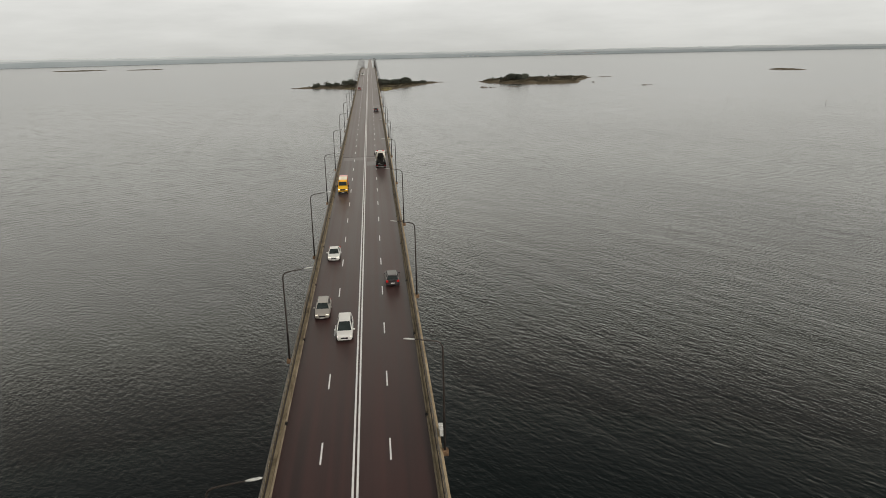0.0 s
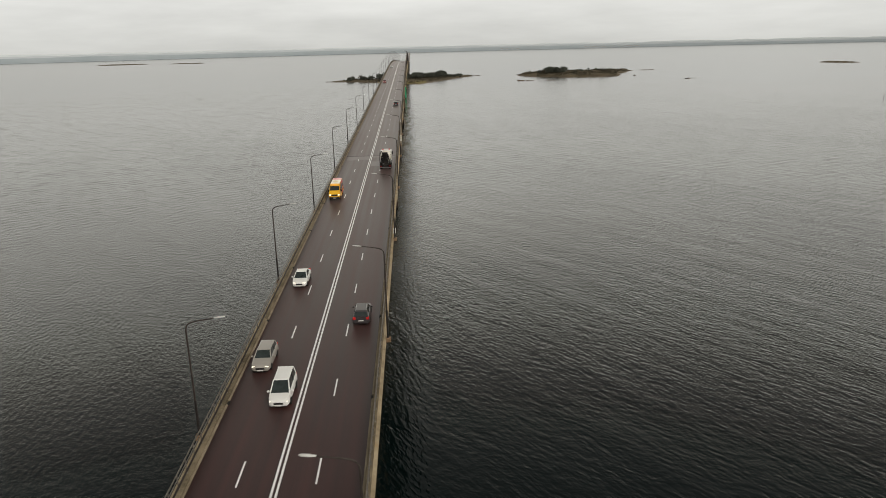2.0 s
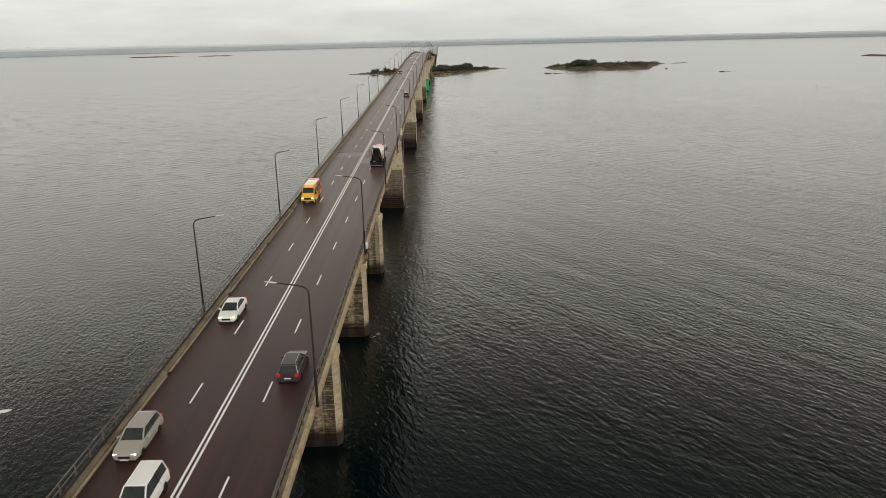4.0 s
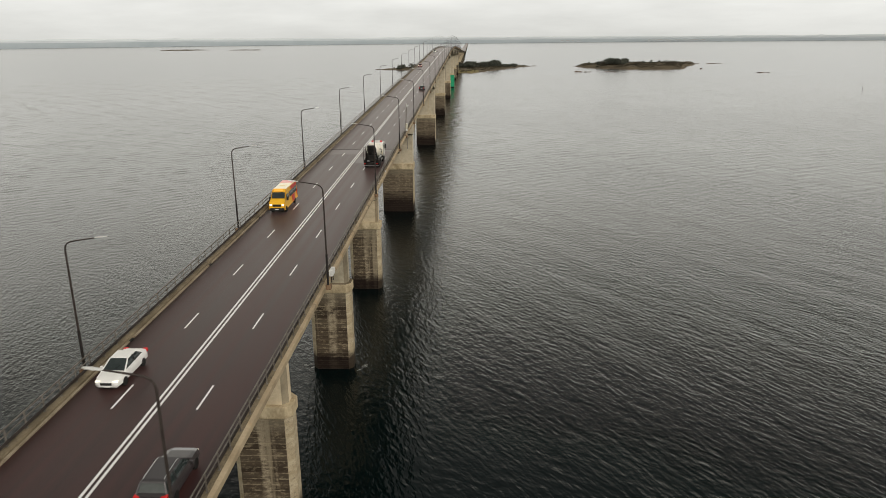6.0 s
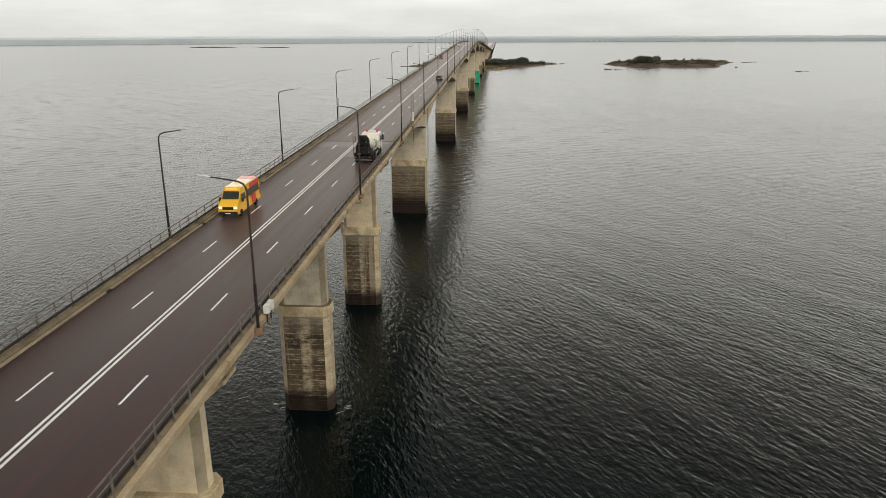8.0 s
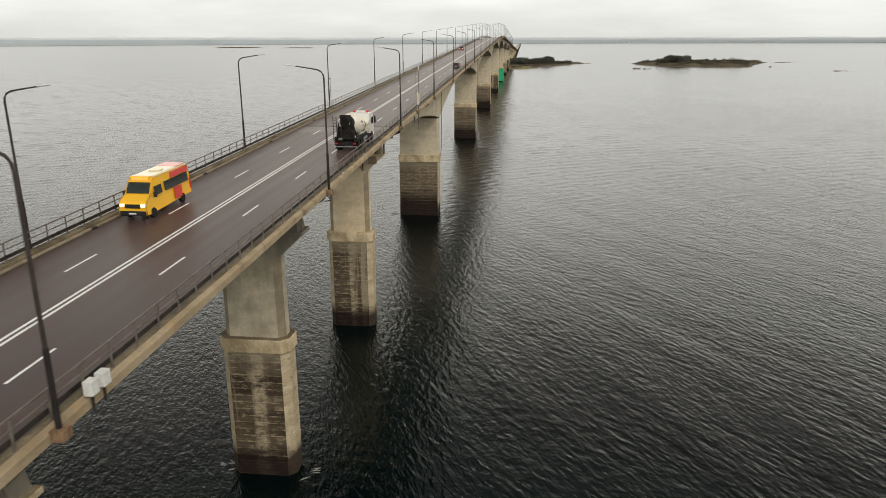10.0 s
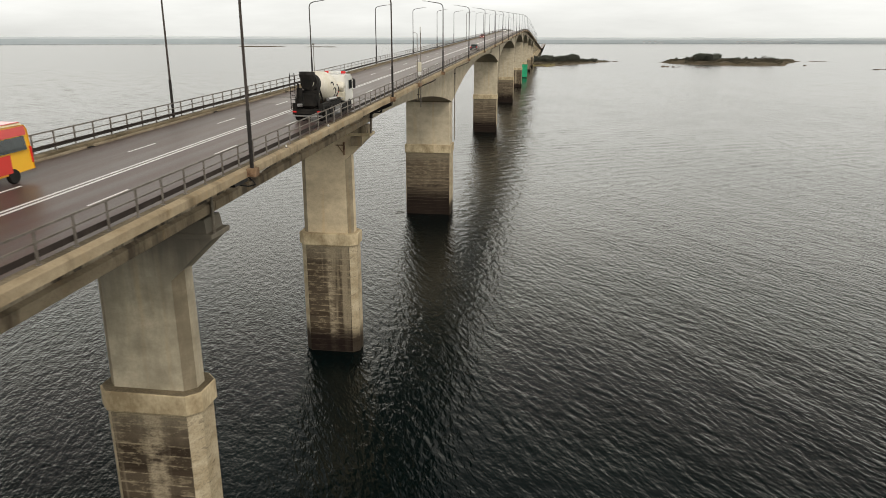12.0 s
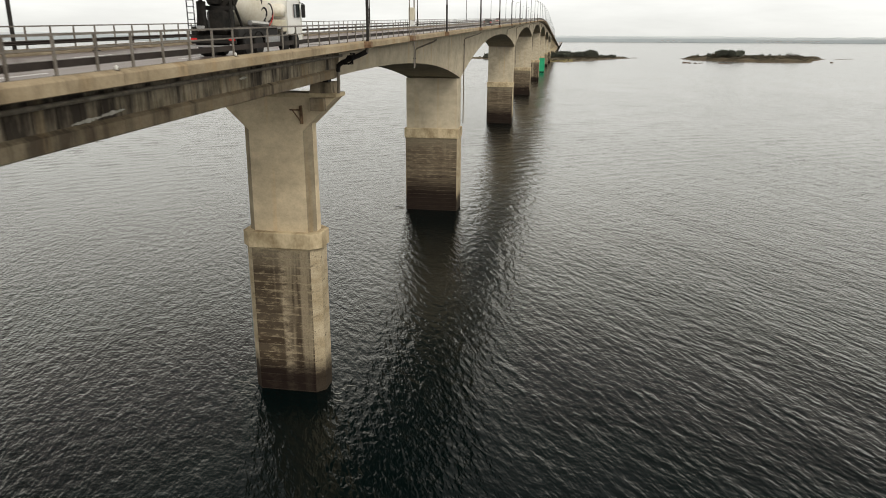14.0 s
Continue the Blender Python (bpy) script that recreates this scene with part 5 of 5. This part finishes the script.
for k in range(90):
    u = rng.random()
    x, y = 14 + 80 * u + rng.uniform(-5, 5), 985 + 72 * u + rng.uniform(-22, 22)
    swell_ = 0.62 + 0.42 * math.exp(-((u - 0.15) / 0.12) ** 2) + 0.5 * math.exp(-((u - 0.48) / 0.13) ** 2)
    plant(ISLE_A, x, y, rng.choice((0, 1, 1, 2)) if u < 0.65 else rng.choice((2, 4, 4, 4)), 2.6, 10, swell_ * rng.uniform(0.75, 1.05))
for k in range(16):
    plant(ISLE_A, rng.uniform(3, 24), rng.uniform(975, 1010), rng.choice((1, 2, 0)), 2.6, 10, rng.uniform(0.7, 1.0))
for k in range(30):
    x = rng.uniform(-92, -12)
    plant(ISLE_A, x, 985 + (x + 60) * 0.25 + rng.uniform(-12, 25), rng.choice((0, 1) if -48 < x < -28 else (2, 4, 4)), 2.6, 10, rng.uniform(0.7, 1.05))
plant(ISLE_A, -70, 990, 3, 2.6, 10, 0.9)
for k in range(16):
    plant(ISLE_B, 242 + rng.gauss(0, 6), 1010 + rng.uniform(-22, 22), rng.choice((0, 0, 1)), 5.0, 14, rng.uniform(0.8, 1.1))
for k in range(7):
    plant(ISLE_B, 225 + rng.gauss(0, 4), 1005 + rng.uniform(-10, 22), rng.choice((1, 2, 3)), 5.0, 14, rng.uniform(0.6, 0.8))
for k in range(14):
    x = rng.uniform(205, 385)
    plant(ISLE_B, x, 1030 + (x - 240) * 0.15 + rng.uniform(-40, 70), rng.choice((4, 4, 2)), 5.0, 14, rng.uniform(0.4, 0.6))
for x in (318, 324, 329):
    plant(ISLE_B, x, 1000 + rng.uniform(-4, 4), 3, 5.0, 14, 0.75)


def scrub(poly, rise, width, count, seed, tall):
    """Low uneven bushes all over an island."""
    rnd = random.Random(seed)
    xs, ys = [p[0] for p in poly], [p[1] for p in poly]
    verts, faces = [], []
    placed = 0
    while placed < count:
        x, y = rnd.uniform(min(xs), max(xs)), rnd.uniform(min(ys), max(ys))
        placed += 1
        if inside(poly, x, y) < 5 or noise.noise((x * 0.045, y * 0.045, seed)) < -0.12:
            continue
        z = ground_height(poly, x, y, rise, width)
        if z < 0.7:
            continue
        r = rnd.uniform(0.6, 1.9)
        h = r * tall * rnd.uniform(0.6, 1.2)
        for j in range(26):
            u = Vector((rnd.gauss(0, 1), rnd.gauss(0, 1), abs(rnd.gauss(0, 1)))).normalized()
            p = Vector((x + u.x * r, y + u.y * r, z + u.z * h))
            e1 = u.cross(Vector((rnd.random(), rnd.random(), rnd.random()))).normalized() * rnd.uniform(0.2, 0.5)
            e2 = (u + Vector([rnd.gauss(0, 0.5) for _ in range(3)])).cross(e1).normalized() * rnd.uniform(0.2, 0.5)
            b = len(verts)
            verts += [p - e1, p + e2 * 0.8, p + e1, p - e2]
            faces.append((b, b + 1, b + 2, b + 3))
    me = bpy.data.meshes.new("heath_scrub")
    me.from_pydata(verts, [], faces)
    me.materials.append(M_SCRUB)
    tagged(new("heath_scrub", me), "low dark brown bushes covering the island", "scrub", kind="stuff")


M_SCRUB = material("dark_scrub", (0.045, 0.042, 0.032), (0.115, 0.098, 0.066), 0.95, scale=0.09, fine=0.7, spread=0.25)
scrub(ISLE_A, 2.6, 10, 3000, 3, 1.1)
scrub(ISLE_B, 5.0, 14, 3600, 7, 0.8)

# ---------------- channel marks ----------------
for x, y in ((359.4, 508.0), (413.4, 429.2)):
    t = thing("channel_marker", "slim dark channel marker pole standing in the water", "channel marker", (x, y, 0), "channel markers")
    part("pole", tube(bmesh.new(), [(0, 0, -1.5), (0, 0, 3.0)], [0.22, 0.14]), M_SLEEVE, t)
    part("topmark", lathe(bmesh.new(), [(0.03, 2.9), (0.35, 3.0), (0.3, 3.4), (0.03, 3.5)], Matrix.Identity(4), 10), M_RUST, t)

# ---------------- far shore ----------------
# haze is put into the colours: paler tones for the layers further back
M_SHORE = material("painted_haze_woods", (0.365, 0.415, 0.445), (0.43, 0.475, 0.505), 1.0, scale=0.004, fine=0.03, spread=0.4, spec=0.0)
M_MIST = material("painted_mist_layer", (0.63, 0.67, 0.69), (0.69, 0.725, 0.735), 1.0, scale=0.003, fine=0.02, spread=0.4, spec=0.0)
M_RIDGE = material("painted_haze_layer", (0.51, 0.545, 0.575), (0.565, 0.595, 0.625), 1.0, scale=0.003, fine=0.02, spread=0.4, spec=0.0)


def far_ridge(r0, height, rough, mt, label):
    rings = []
    for i in range(361):
        a = radians(-62 + 124 * i / 360)
        top = height - 0.16 * height * math.sin(a) + rough * (3.0 * noise.noise((a * 9, r0, 0)) + 2.2 * noise.noise((a * 40, 3, r0)) + 1.6 * noise.noise((a * 140, 7, r0)))
        dx, dy = math.sin(a), math.cos(a)
        rings.append([(10 + r * dx, -120 + r * dy, z) for r, z in ((r0, -2), (r0 + 4, top * 0.6), (r0 + 8, top), (r0 + 40, -2))])
    tagged(new("backdrop", finish("backdrop", loft(bmesh.new(), rings), mt)), label, "far shore", kind="structure")


far_ridge(4840, 31, 1.0, M_SHORE, "wooded shore along the horizon, blue-grey haze in its colour")
# two paler layers added to imitate a soft hazy upper edge
far_ridge(4890, 40, 1.3, M_RIDGE, "paler layer added behind the wooded shore, haze in its colour")
far_ridge(4940, 47, 1.6, M_MIST, "faintest added layer on the horizon, mist in its colour")
M_HOUSE = material("white_far_house", (0.46, 0.50, 0.54), (0.56, 0.60, 0.63), 0.8, scale=0.2, fine=2)
M_ROOF = material("grey_far_roof", (0.3, 0.29, 0.28), (0.38, 0.36, 0.35), 0.8, scale=0.2, fine=2)
rng = random.Random(5)
for k in range(26):
    a = radians(13.6 + 4.2 * rng.random()) if k > 3 else radians(7.2 + 0.4 * k)
    r = 4828 - rng.uniform(0, 6)
    w, h = rng.uniform(7, 18), rng.uniform(3, 6)
    t = thing("house", "white house on the distant shore", "house", group="shore houses", turn=pose(10 + r * math.sin(a), -120 + r * math.cos(a), 3.0 + float(sea_rise(r, a)), 0, 0, -math.degrees(a)))
    part("wall", boxed(-w / 2, w / 2, -4, 4, -3.5, h), M_HOUSE, t)
    part("roof", loft(bmesh.new(), [[(x, -4.4, h), (x, 4.4, h), (x, 0, h + 3.2)] for x in (-w / 2 - 0.5, w / 2 + 0.5)]), M_ROOF, t)
